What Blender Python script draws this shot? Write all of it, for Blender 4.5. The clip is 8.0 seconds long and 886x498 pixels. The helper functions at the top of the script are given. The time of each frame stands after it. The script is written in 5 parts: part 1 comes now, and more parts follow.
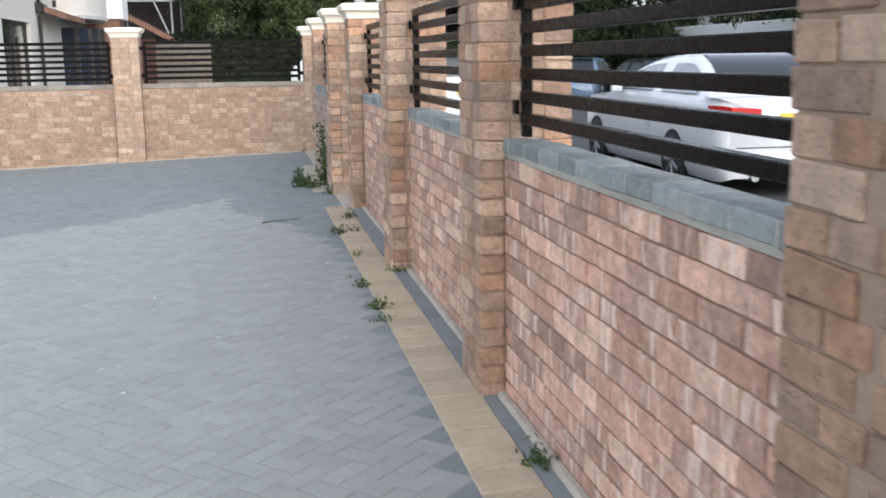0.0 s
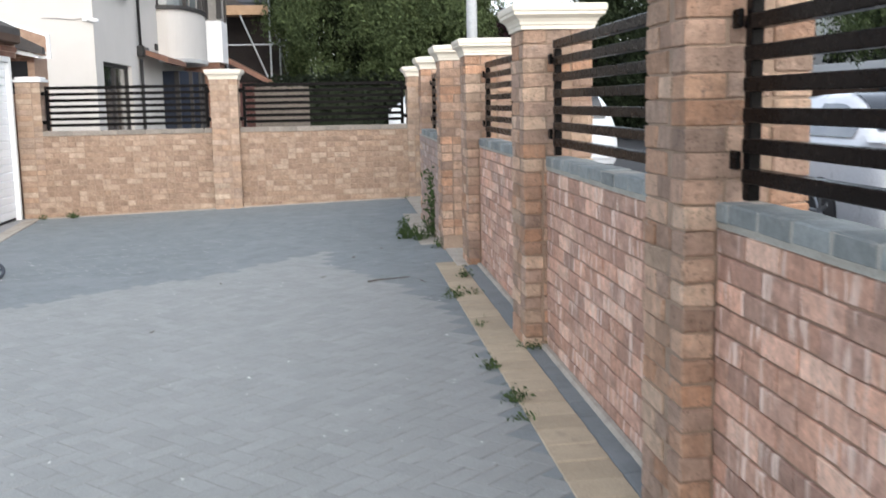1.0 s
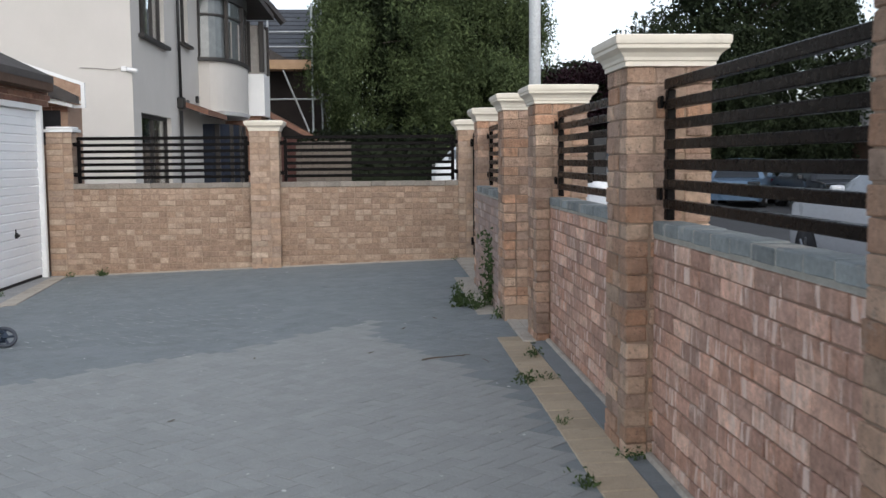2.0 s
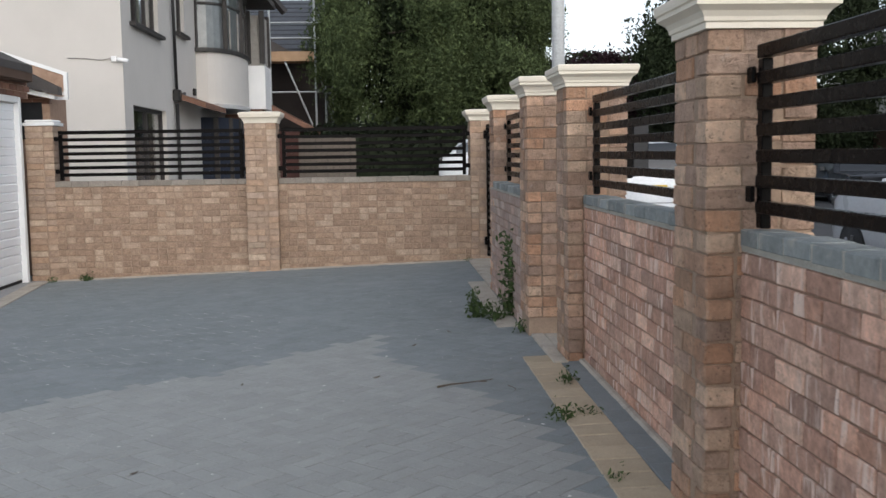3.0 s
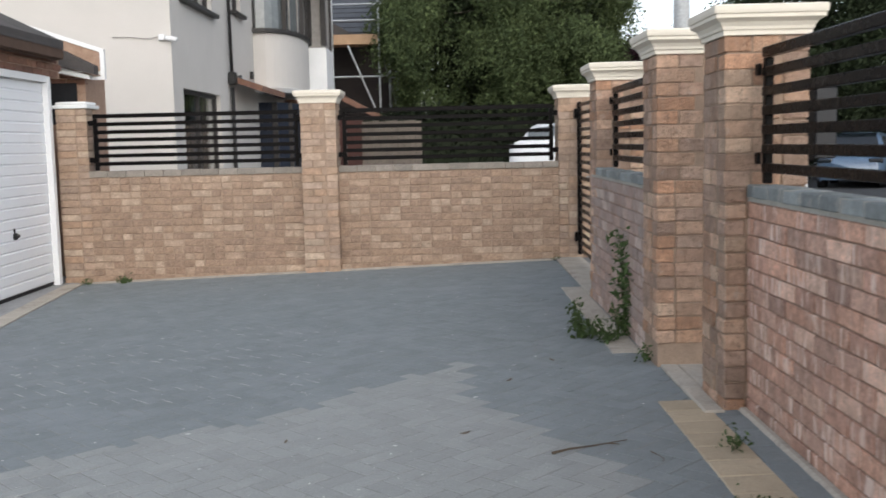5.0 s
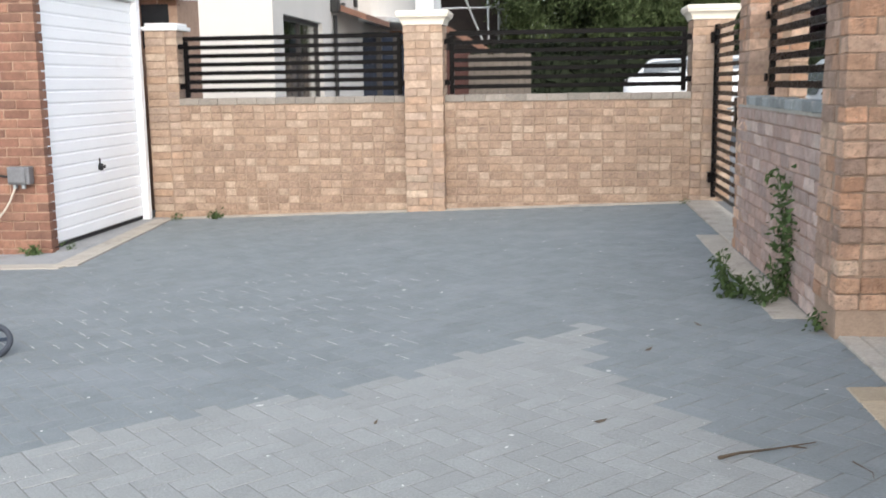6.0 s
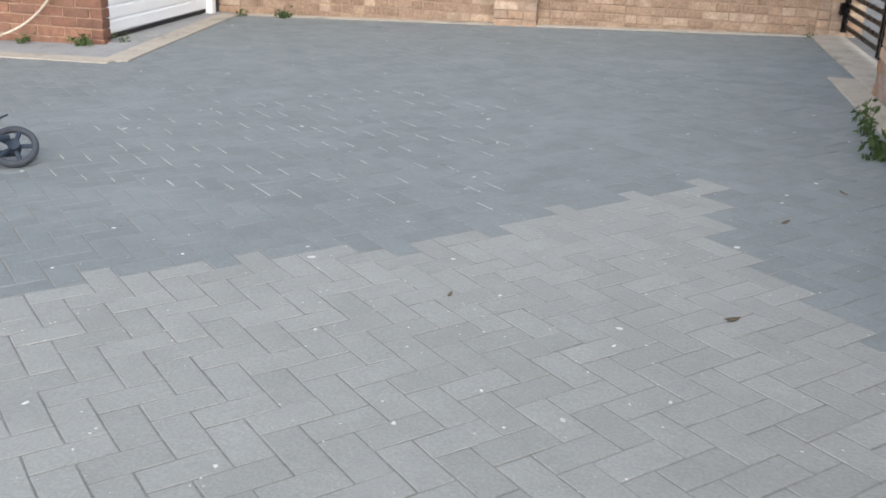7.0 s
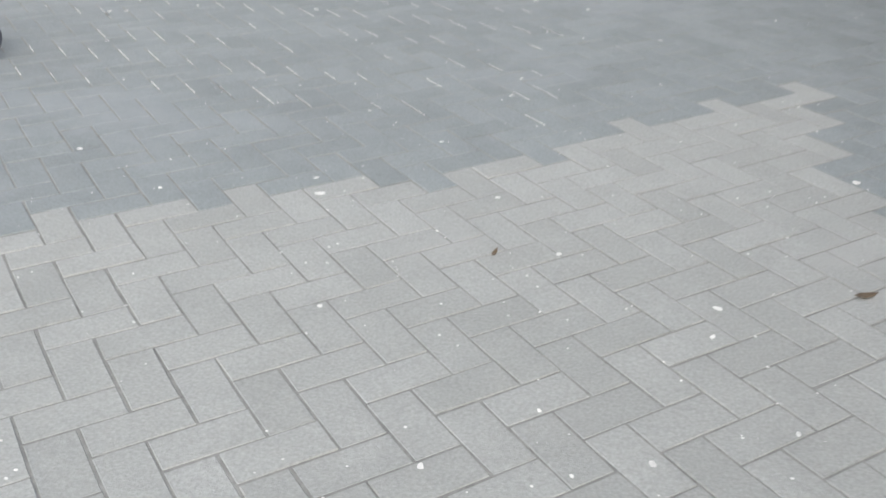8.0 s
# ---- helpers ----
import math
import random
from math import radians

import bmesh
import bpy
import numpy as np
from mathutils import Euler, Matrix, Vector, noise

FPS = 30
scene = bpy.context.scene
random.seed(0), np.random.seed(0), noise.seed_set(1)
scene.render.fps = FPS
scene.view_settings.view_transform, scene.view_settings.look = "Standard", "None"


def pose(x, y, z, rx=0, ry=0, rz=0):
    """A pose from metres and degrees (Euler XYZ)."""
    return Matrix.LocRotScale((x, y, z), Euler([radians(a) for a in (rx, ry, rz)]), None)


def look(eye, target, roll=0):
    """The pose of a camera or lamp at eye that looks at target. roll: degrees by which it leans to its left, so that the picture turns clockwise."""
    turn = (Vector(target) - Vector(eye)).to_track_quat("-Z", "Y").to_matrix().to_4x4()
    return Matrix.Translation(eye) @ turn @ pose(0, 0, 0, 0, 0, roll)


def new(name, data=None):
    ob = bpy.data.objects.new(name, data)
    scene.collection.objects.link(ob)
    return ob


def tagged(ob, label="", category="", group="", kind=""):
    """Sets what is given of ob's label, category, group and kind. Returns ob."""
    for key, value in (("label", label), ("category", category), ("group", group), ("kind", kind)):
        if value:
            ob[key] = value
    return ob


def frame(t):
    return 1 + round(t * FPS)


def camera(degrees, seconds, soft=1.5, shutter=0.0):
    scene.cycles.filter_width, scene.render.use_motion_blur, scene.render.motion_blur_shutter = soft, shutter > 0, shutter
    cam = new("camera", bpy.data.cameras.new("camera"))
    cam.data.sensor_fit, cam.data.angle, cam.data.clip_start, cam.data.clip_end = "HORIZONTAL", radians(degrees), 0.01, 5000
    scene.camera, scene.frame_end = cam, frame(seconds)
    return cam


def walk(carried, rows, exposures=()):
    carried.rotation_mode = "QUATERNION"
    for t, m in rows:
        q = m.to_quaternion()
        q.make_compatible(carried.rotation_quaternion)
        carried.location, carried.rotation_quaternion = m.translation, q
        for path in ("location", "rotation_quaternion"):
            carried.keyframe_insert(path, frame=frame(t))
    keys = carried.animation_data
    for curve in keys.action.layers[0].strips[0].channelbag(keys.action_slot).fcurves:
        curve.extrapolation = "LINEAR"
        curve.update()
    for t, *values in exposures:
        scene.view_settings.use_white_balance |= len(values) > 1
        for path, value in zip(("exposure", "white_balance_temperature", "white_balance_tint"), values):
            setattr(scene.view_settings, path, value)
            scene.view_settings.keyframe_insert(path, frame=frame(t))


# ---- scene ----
# ---- camera ----
cam = camera(47.8, 8.0, 1.5, 0.35)
EXPOSURE = 1.13
STOPS = [(0, 0.38), (0.5, 0.40), (1, 0.27), (1.5, -0.07), (2, -0.45), (3.5, -0.46), (4, -0.43), (4.5, -0.40), (5.8, 0.35), (6, 0.45), (6.5, 0.42), (7, 0.32), (7.5, 0.48), (8, 0.55)]
KELVIN = [6260, 6280, 6300, 6310, 6230, 6420, 6430, 6370, 6420, 6430, 6440, 6540, 6750, 6850]
PATH = [
    (0, (0.066, 0.327, 1.253), (0.436, 2.256, 0.877), -0.9),
    (0.5, (-0.002, 0.751, 1.253), (0.288, 2.701, 0.917), -0.8),
    (1, (-0.019, 1.246, 1.242), (0.177, 3.215, 0.951), -1.1),
    (1.5, (-0.069, 1.668, 1.237), (0.088, 3.653, 1.049), -0.9),
    (2, (-0.111, 2.152, 1.22), (0.015, 4.141, 1.042), -0.5),
    (3.3, (-0.120, 3.280, 1.212), (-0.006, 5.268, 1.020), -0.9),
    (3.5, (-0.134, 3.431, 1.205), (0.082, 5.41, 1.02), -0.3),
    (4, (-0.127, 3.812, 1.174), (0.1, 5.792, 1.001), -0.5),
    (4.5, (-0.178, 4.188, 1.162), (-0.129, 6.179, 0.984), -1.1),
    (4.7, (-0.2, 4.291, 1.181), (-0.165, 6.282, 0.995), -1.3),
    (5.8, (-0.313, 5.186, 1.097), (-0.517, 7.152, 0.795), -1.1),
    (6, (-0.335, 5.338, 1.078), (-0.553, 7.299, 0.75), -0.9),
    (6.5, (-0.397, 5.676, 1.048), (-0.723, 7.577, 0.518), 0.9),
    (7, (-0.5, 6.014, 1.013), (-0.832, 7.862, 0.323), 2.6),
    (7.5, (-0.563, 6.339, 0.994), (-0.93, 8.151, 0.23), 2.7),
    (8, (-0.643, 6.626, 0.959), (-1.003, 8.354, 0.019), 2.5),
]
SCALE = 1.14        # the plan below is drawn at 1 : 1.14
walk(cam, [(t, look(Vector(eye) * SCALE, Vector(target) * SCALE, roll)) for t, eye, target, roll in PATH],
     exposures=[(t, EXPOSURE + e, k, 10) for (t, e), k in zip(STOPS, KELVIN)])

# ---- light ----
SUN_ELEVATION, SUN_AZIMUTH = 32.0, 167.0      # degrees; the glow of a low sun behind the viewer, from the street side
world = bpy.data.worlds.new("sky")
scene.world = world
world.use_nodes = True
wn = world.node_tree.nodes
wl = world.node_tree.links
wn.clear()
sky = wn.new("ShaderNodeTexSky")
sky.sky_type = 'NISHITA'
sky.sun_disc = False
sky.sun_elevation = radians(SUN_ELEVATION)
sky.sun_rotation = radians(SUN_AZIMUTH)
sky.air_density, sky.dust_density, sky.ozone_density = 1.0, 1.6, 1.5
pale = wn.new("ShaderNodeHueSaturation")
pale.inputs["Saturation"].default_value = 0.42
back = wn.new("ShaderNodeBackground")
back.inputs["Strength"].default_value = 0.15
wout = wn.new("ShaderNodeOutputWorld")
wl.new(sky.outputs[0], pale.inputs["Color"])
wl.new(pale.outputs[0], back.inputs["Color"])
wl.new(back.outputs[0], wout.inputs["Surface"])
sun = new("sun", bpy.data.lights.new("sun", 'SUN'))
sun.data.energy = 0.31
sun.data.angle = radians(60)
sun.data.color = (1.0, 0.87, 0.74)
sd = Vector((math.sin(radians(SUN_AZIMUTH)) * math.cos(radians(SUN_ELEVATION)),
             math.cos(radians(SUN_AZIMUTH)) * math.cos(radians(SUN_ELEVATION)), math.sin(radians(SUN_ELEVATION))))
sun.matrix_world = look(sd * 50, (0, 0, 0))


# ---- materials ----
def surface(name, c1, c2=None, rough=0.8, scale=6.0, bump=0.15, bscale=90.0, palette=None, island=False,
            vary=0.0, metal=0.0, spec=0.4, stain=None, stain_scale=1.2, stain_at=0.55, coat=0.0, drag=None, grit=(0.82, 1.16), pit_shade=0.0, lime=0.0):
    """A node material: two colours mixed by noise at two scales, a palette by piece, stains, fine relief."""
    m = bpy.data.materials.new(name)
    m.use_nodes = True
    nt = m.node_tree
    n, l = nt.nodes, nt.links
    b = n["Principled BSDF"]
    geo = n.new("ShaderNodeNewGeometry")
    pos = geo.outputs["Position"]

    def tex(sc, detail=5.0, rgh=0.6):
        t = n.new("ShaderNodeTexNoise")
        t.inputs["Scale"].default_value, t.inputs["Detail"].default_value, t.inputs["Roughness"].default_value = sc, detail, rgh
        l.new(pos, t.inputs["Vector"])
        return t.outputs["Fac"]

    def ramp(sock, lo, hi):
        r = n.new("ShaderNodeMapRange")
        r.inputs["From Min"].default_value, r.inputs["From Max"].default_value = lo, hi
        l.new(sock, r.inputs["Value"])
        return r.outputs["Result"]

    def mix(fac, a, c):
        x = n.new("ShaderNodeMix")
        x.data_type = 'RGBA'
        for sock, v in ((x.inputs["Factor"], fac), (x.inputs["A"], a), (x.inputs["B"], c)):
            if isinstance(v, (int, float)):
                sock.default_value = v
            elif isinstance(v, tuple):
                sock.default_value = (*v, 1)
            else:
                l.new(v, sock)
        return x.outputs["Result"]

    c2 = c2 or tuple(v * 0.75 for v in c1)
    rnd = None
    if palette or vary:
        if island:
            rnd = geo.outputs["Random Per Island"]
        else:
            rnd = n.new("ShaderNodeObjectInfo").outputs["Random"]
    if palette:
        r = n.new("ShaderNodeValToRGB")
        r.color_ramp.interpolation = 'CONSTANT'
        e = r.color_ramp.elements
        while len(e) < len(palette):
            e.new(0.5)
        for i, c in enumerate(palette):
            e[i].position = i / len(palette)
            e[i].color = (*c, 1)
        l.new(rnd, r.inputs["Fac"])
        base = r.outputs["Color"]
        grain = ramp(tex(scale), 0.35, 0.7)
        dark = n.new("ShaderNodeHueSaturation")
        dark.inputs["Value"].default_value = 0.68
        l.new(base, dark.inputs["Color"])
        col = mix(grain, base, dark.outputs["Color"])
    else:
        col = mix(ramp(tex(scale), 0.3, 0.7), c1, c2)
    fine = n.new("ShaderNodeHueSaturation")
    fv = n.new("ShaderNodeMapRange")
    fv.inputs["From Min"].default_value, fv.inputs["From Max"].default_value = 0.3, 0.7
    fv.inputs["To Min"].default_value, fv.inputs["To Max"].default_value = grit
    l.new(tex(bscale * 0.6, 4.0, 0.7), fv.inputs["Value"])
    l.new(fv.outputs["Result"], fine.inputs["Value"])
    l.new(col, fine.inputs["Color"])
    col = fine.outputs["Color"]
    if vary:
        h = n.new("ShaderNodeHueSaturation")
        v = n.new("ShaderNodeMapRange")
        v.inputs["To Min"].default_value, v.inputs["To Max"].default_value = 1 - vary, 1 + vary
        w = n.new("ShaderNodeMath")
        w.operation = 'FRACT'
        k = n.new("ShaderNodeMath")
        k.operation = 'MULTIPLY'
        k.inputs[1].default_value = 7.31
        l.new(rnd, k.inputs[0])
        l.new(k.outputs[0], w.inputs[0])
        l.new(w.outputs[0], v.inputs["Value"])
        l.new(v.outputs["Result"], h.inputs["Value"])
        l.new(col, h.inputs["Color"])
        col = h.outputs["Color"]
    if drag:
        st = n.new("ShaderNodeVectorMath")
        st.operation = 'MULTIPLY'
        st.inputs[1].default_value = (1, 1, 0.14)
        l.new(pos, st.inputs[0])
        dn = n.new("ShaderNodeTexNoise")
        dn.inputs["Scale"].default_value, dn.inputs["Detail"].default_value = 30.0, 3.0
        # every piece takes its own stretch of the pattern
        own = n.new("ShaderNodeMath")
        own.operation = 'MULTIPLY'
        own.inputs[1].default_value = 37.0
        l.new(rnd, own.inputs[0])
        shift = n.new("ShaderNodeVectorMath")
        shift.operation = 'ADD'
        l.new(st.outputs[0], shift.inputs[0])
        l.new(own.outputs[0], shift.inputs[1])
        l.new(shift.outputs[0], dn.inputs["Vector"])
        fac = n.new("ShaderNodeMath")
        fac.operation = 'MULTIPLY'
        fac.inputs[1].default_value = drag[3]
        l.new(ramp(dn.outputs["Fac"], 0.52, 0.60), fac.inputs[0])
        patch = n.new("ShaderNodeMath")
        patch.operation = 'MULTIPLY'
        l.new(fac.outputs[0], patch.inputs[0])
        pn = n.new("ShaderNodeTexNoise")
        pn.inputs["Scale"].default_value, pn.inputs["Detail"].default_value = 6.5, 2.0
        l.new(shift.outputs[0], pn.inputs["Vector"])
        l.new(ramp(pn.outputs["Fac"], 0.44, 0.58), patch.inputs[1])
        col = mix(patch.outputs[0], col, drag[:3])
    if stain:
        col = mix(ramp(tex(stain_scale, 8.0, 0.65), stain_at, stain_at + 0.16), col, stain)
    if lime:
        # pale smears of lime and mortar
        fac = n.new("ShaderNodeMath")
        fac.operation = 'MULTIPLY'
        fac.inputs[1].default_value = lime
        l.new(ramp(tex(7.0, 7.0, 0.72), 0.60, 0.70), fac.inputs[0])
        col = mix(fac.outputs[0], col, (0.58, 0.52, 0.45))
    if pit_shade:
        # small dark spots put the shade of holes into an open-textured face's colour
        v = n.new("ShaderNodeTexVoronoi")
        v.inputs["Scale"].default_value = 75.0
        v.inputs["Randomness"].default_value = 1.0
        warp = n.new("ShaderNodeMath")
        warp.operation = 'ADD'
        l.new(v.outputs["Distance"], warp.inputs[0])
        l.new(ramp(tex(24.0, 3.0), 0.42, 0.62), warp.inputs[1])
        l.new(pos, v.inputs["Vector"])
        hole = n.new("ShaderNodeMapRange")
        hole.inputs["From Min"].default_value, hole.inputs["From Max"].default_value = 0.18, 0.42
        hole.inputs["To Min"].default_value, hole.inputs["To Max"].default_value = pit_shade, 0.0
        l.new(warp.outputs[0], hole.inputs["Value"])
        col = mix(hole.outputs["Result"], col, (0.10, 0.065, 0.05))
    l.new(col, b.inputs["Base Color"])
    b.inputs["Metallic"].default_value = metal
    b.inputs["Specular IOR Level"].default_value = spec
    b.inputs["Coat Weight"].default_value = coat
    rr = n.new("ShaderNodeMapRange")
    rr.inputs["To Min"].default_value, rr.inputs["To Max"].default_value = max(0.02, rough - 0.1), min(1.0, rough + 0.1)
    l.new(tex(scale * 3), rr.inputs["Value"])
    l.new(rr.outputs["Result"], b.inputs["Roughness"])
    if bump:
        bp = n.new("ShaderNodeBump")
        bp.inputs["Strength"].default_value, bp.inputs["Distance"].default_value = bump, 0.01
        l.new(tex(bscale, 6.0, 0.7), bp.inputs["Height"])
        l.new(bp.outputs["Normal"], b.inputs["Normal"])
    return m


BUFF = [(0.44, 0.275, 0.185), (0.35, 0.245, 0.19), (0.47, 0.335, 0.25), (0.30, 0.225, 0.185), (0.46, 0.26, 0.165),
        (0.29, 0.225, 0.19), (0.52, 0.40, 0.30), (0.38, 0.24, 0.17), (0.33, 0.26, 0.215), (0.43, 0.30, 0.22)]
ROSE = [(0.42, 0.275, 0.22), (0.37, 0.24, 0.195), (0.46, 0.32, 0.26), (0.33, 0.225, 0.185), (0.42, 0.30, 0.25),
        (0.29, 0.205, 0.175), (0.55, 0.42, 0.35), (0.40, 0.25, 0.19), (0.35, 0.255, 0.215), (0.44, 0.285, 0.22)]
REDS = [(0.25, 0.125, 0.085), (0.22, 0.11, 0.075), (0.29, 0.15, 0.10), (0.19, 0.10, 0.07), (0.26, 0.14, 0.095)]
END = [(0.36, 0.248, 0.175), (0.45, 0.325, 0.235), (0.33, 0.225, 0.16), (0.39, 0.27, 0.19), (0.51, 0.385, 0.285),
       (0.35, 0.24, 0.17), (0.42, 0.30, 0.215), (0.48, 0.355, 0.26), (0.34, 0.235, 0.17), (0.40, 0.275, 0.19)]
# the fine dark stain here also colours in the shade of small holes
M_buff = surface("buff_brick", (0, 0, 0), palette=[(c[0] * 0.88 + 0.232, c[1] * 0.90 + 0.135, c[2] * 0.92 + 0.080) for c in BUFF], grit=(0.66, 1.30), pit_shade=0.5, scale=15, rough=0.95, bump=2.0, bscale=50, vary=0.22, stain=(0.20, 0.135, 0.105), stain_scale=42, stain_at=0.585, drag=(0.54, 0.40, 0.30, 0.2), lime=0.4)
M_pier = surface("pale_buff_brick", (0, 0, 0), palette=[(c[0] * 0.34 + 0.295, c[1] * 0.42 + 0.195, c[2] * 0.46 + 0.132) for c in BUFF], scale=12, rough=0.92, bump=0.8, bscale=60, vary=0.16, stain=(0.30, 0.21, 0.155), stain_scale=26, stain_at=0.64)
M_end = surface("end_wall_brick", (0, 0, 0), palette=[(r * 0.80 + 0.054, g * 0.80 + 0.039, b * 0.80 + 0.028) for r, g, b in END], grit=(0.74, 1.24), scale=14, rough=0.92, bump=0.8, bscale=70, vary=0.07, stain=(0.56, 0.44, 0.34), stain_scale=13, stain_at=0.66)
M_rose = surface("rose_brick", (0, 0, 0), palette=[(c[0] * 1.0 + 0.215, c[1] * 0.90 + 0.128, c[2] * 0.82 + 0.095) for c in ROSE], grit=(0.74, 1.22), pit_shade=0.3, scale=16, rough=0.92, bump=0.7, bscale=70, vary=0.23, stain=(0.50, 0.40, 0.33), stain_scale=9, stain_at=0.64, drag=(0.86, 0.70, 0.60, 0.72), lime=0.25)
M_red = surface("red_brick", (0, 0, 0), palette=REDS, scale=18, rough=0.9, bump=0.4, bscale=140, vary=0.12)
M_mortar = surface("mortar", (0.37, 0.268, 0.195), (0.28, 0.20, 0.145), rough=0.95, scale=9, bump=0.4, bscale=160)
M_redmortar = surface("red_mortar", (0.40, 0.27, 0.195), (0.31, 0.20, 0.14), rough=0.95, scale=9, bump=0.4)
M_coping = surface("blue_coping_brick", (0.265, 0.285, 0.278), (0.185, 0.203, 0.200), rough=0.85, scale=14, bump=0.3, vary=0.25,
                   stain=(0.38, 0.36, 0.32), stain_scale=8, stain_at=0.57)
M_coping_pale = surface("pale_coping_brick", (0.27, 0.235, 0.20), (0.22, 0.195, 0.165), rough=0.9, scale=14, bump=0.3, vary=0.15)
M_coping_joint = surface("coping_mortar", (0.42, 0.40, 0.35), (0.33, 0.31, 0.27), rough=0.95, scale=9, bump=0.4, bscale=160)
M_dull = surface("dull_brick", (0, 0, 0), palette=[(c[0] * 0.7 + 0.16, c[1] * 0.72 + 0.125, c[2] * 0.75 + 0.105) for c in ROSE], scale=14, rough=0.9, bump=0.5, bscale=140, vary=0.12, stain=(0.36, 0.32, 0.28), stain_scale=5, stain_at=0.6, drag=(0.40, 0.34, 0.29, 0.5))
M_joint = surface("brown_wall_mortar", (0.36, 0.24, 0.175), (0.26, 0.168, 0.122), rough=0.95, scale=9, bump=0.4, bscale=160)
M_cap = surface("cream_cast_stone", (0.74, 0.68, 0.57), (0.68, 0.62, 0.52), rough=0.75, scale=5, bump=0.06, bscale=300, grit=(0.96, 1.04), stain=(0.50, 0.455, 0.375), stain_scale=3, stain_at=0.66)
M_rail = surface("black_painted_steel", (0.0042, 0.0036, 0.0036), (0.0065, 0.0055, 0.0055), rough=0.28, scale=10, bump=0.03, spec=0.055)
M_paver = surface("grey_paver", (0.296, 0.308, 0.298), (0.266, 0.277, 0.268), rough=0.85, scale=7, bump=0.35, bscale=220, vary=0.06, stain=(0.302, 0.311, 0.303), stain_scale=1.6, stain_at=0.58)
M_paver_dark = surface("charcoal_paver", (0.208, 0.231, 0.235), (0.178, 0.198, 0.203), rough=0.8, scale=7, bump=0.35, bscale=220, vary=0.07, stain=(0.230, 0.252, 0.262), stain_scale=1.1, stain_at=0.56)
M_paver_far = surface("grey_paver_joined", (0.296, 0.308, 0.298), (0.266, 0.277, 0.268), rough=0.85, scale=7, bump=0.35, bscale=220, vary=0.06, island=True, stain=(0.302, 0.311, 0.303), stain_scale=1.6, stain_at=0.58)
M_paver_dark_far = surface("charcoal_paver_joined", (0.208, 0.231, 0.235), (0.178, 0.198, 0.203), rough=0.8, scale=7, bump=0.35, bscale=220, vary=0.07, island=True, stain=(0.230, 0.252, 0.262), stain_scale=1.1, stain_at=0.56)
M_tan = surface("tan_paver", (0.455, 0.375, 0.265), (0.395, 0.325, 0.23), rough=0.85, scale=9, bump=0.35, bscale=200, vary=0.1, stain=(0.24, 0.20, 0.15), stain_scale=5, stain_at=0.6)
M_bed = surface("sand_joint_bed", (0.235, 0.238, 0.228), (0.175, 0.178, 0.170), rough=0.95, scale=12, bump=0.4)
M_concrete = surface("pale_concrete", (0.46, 0.415, 0.345), (0.36, 0.325, 0.275), rough=0.9, scale=6, bump=0.35, stain=(0.22, 0.20, 0.17), stain_scale=3, stain_at=0.58)
M_apron = surface("grey_concrete", (0.33, 0.335, 0.33), (0.27, 0.275, 0.27), rough=0.9, scale=4, bump=0.3, stain=(0.22, 0.21, 0.19), stain_scale=4, stain_at=0.6)
M_asphalt = surface("asphalt", (0.065, 0.067, 0.07), (0.05, 0.05, 0.052), rough=0.9, scale=2, bump=0.4, bscale=180)
M_pavement = surface("street_pavement", (0.20, 0.20, 0.195), (0.16, 0.16, 0.155), rough=0.9, scale=2, bump=0.3)
M_render = surface("white_render", (0.57, 0.54, 0.50), (0.53, 0.505, 0.465), rough=0.9, scale=1.2, bump=0.15, bscale=120, grit=(0.95, 1.05))
M_white = surface("white_paint", (0.80, 0.80, 0.79), (0.76, 0.76, 0.75), rough=0.5, scale=3, bump=0.03, grit=(0.96, 1.04))
M_door = surface("white_door_paint", (0.86, 0.87, 0.88), (0.83, 0.84, 0.85), rough=0.42, scale=2, bump=0.0, grit=(0.98, 1.02), stain=(0.76, 0.76, 0.75), stain_scale=2.5, stain_at=0.66)
M_tile = surface("dark_roof_tile", (0.085, 0.075, 0.07), (0.06, 0.055, 0.052), rough=0.85, scale=4, bump=0.4)
M_terracotta = surface("brown_roof_tile", (0.22, 0.115, 0.075), (0.16, 0.085, 0.06), rough=0.85, scale=5, bump=0.4)
M_slate = surface("grey_slate", (0.075, 0.082, 0.093), (0.055, 0.06, 0.068), rough=0.7, scale=2, bump=0.2)
M_window = surface("dark_window_frame", (0.035, 0.03, 0.028), (0.028, 0.025, 0.023), rough=0.5, scale=5, bump=0.02)
M_pipe = surface("black_plastic_pipe", (0.02, 0.019, 0.018), rough=0.45, bump=0.02)
M_curtain = surface("pale_curtain", (0.36, 0.34, 0.31), (0.28, 0.26, 0.24), rough=0.95, scale=6, bump=0.1)
M_cabinet = surface("dark_grey_steel", (0.016, 0.017, 0.020), (0.012, 0.013, 0.015), rough=0.5, bump=0.03)
# near-black brown puts the shade behind the scaffold into the wall colour
M_scaffold_shade = surface("dark_bare_brick", (0.040, 0.031, 0.027), (0.028, 0.022, 0.020), rough=0.95, scale=2, bump=0.3)
# near-black colour stands for the shade of rooms behind windows and openings
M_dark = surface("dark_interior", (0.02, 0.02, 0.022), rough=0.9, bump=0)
M_navy = surface("navy_blind", (0.014, 0.02, 0.036), (0.01, 0.015, 0.027), rough=0.8, bump=0.02)
M_steel = surface("galvanised_steel", (0.42, 0.44, 0.45), (0.34, 0.36, 0.37), rough=0.45, metal=0.6, scale=6, bump=0.05)
M_lamp = surface("grey_painted_post", (0.74, 0.76, 0.77), (0.70, 0.72, 0.73), rough=0.5, scale=4, bump=0.03)
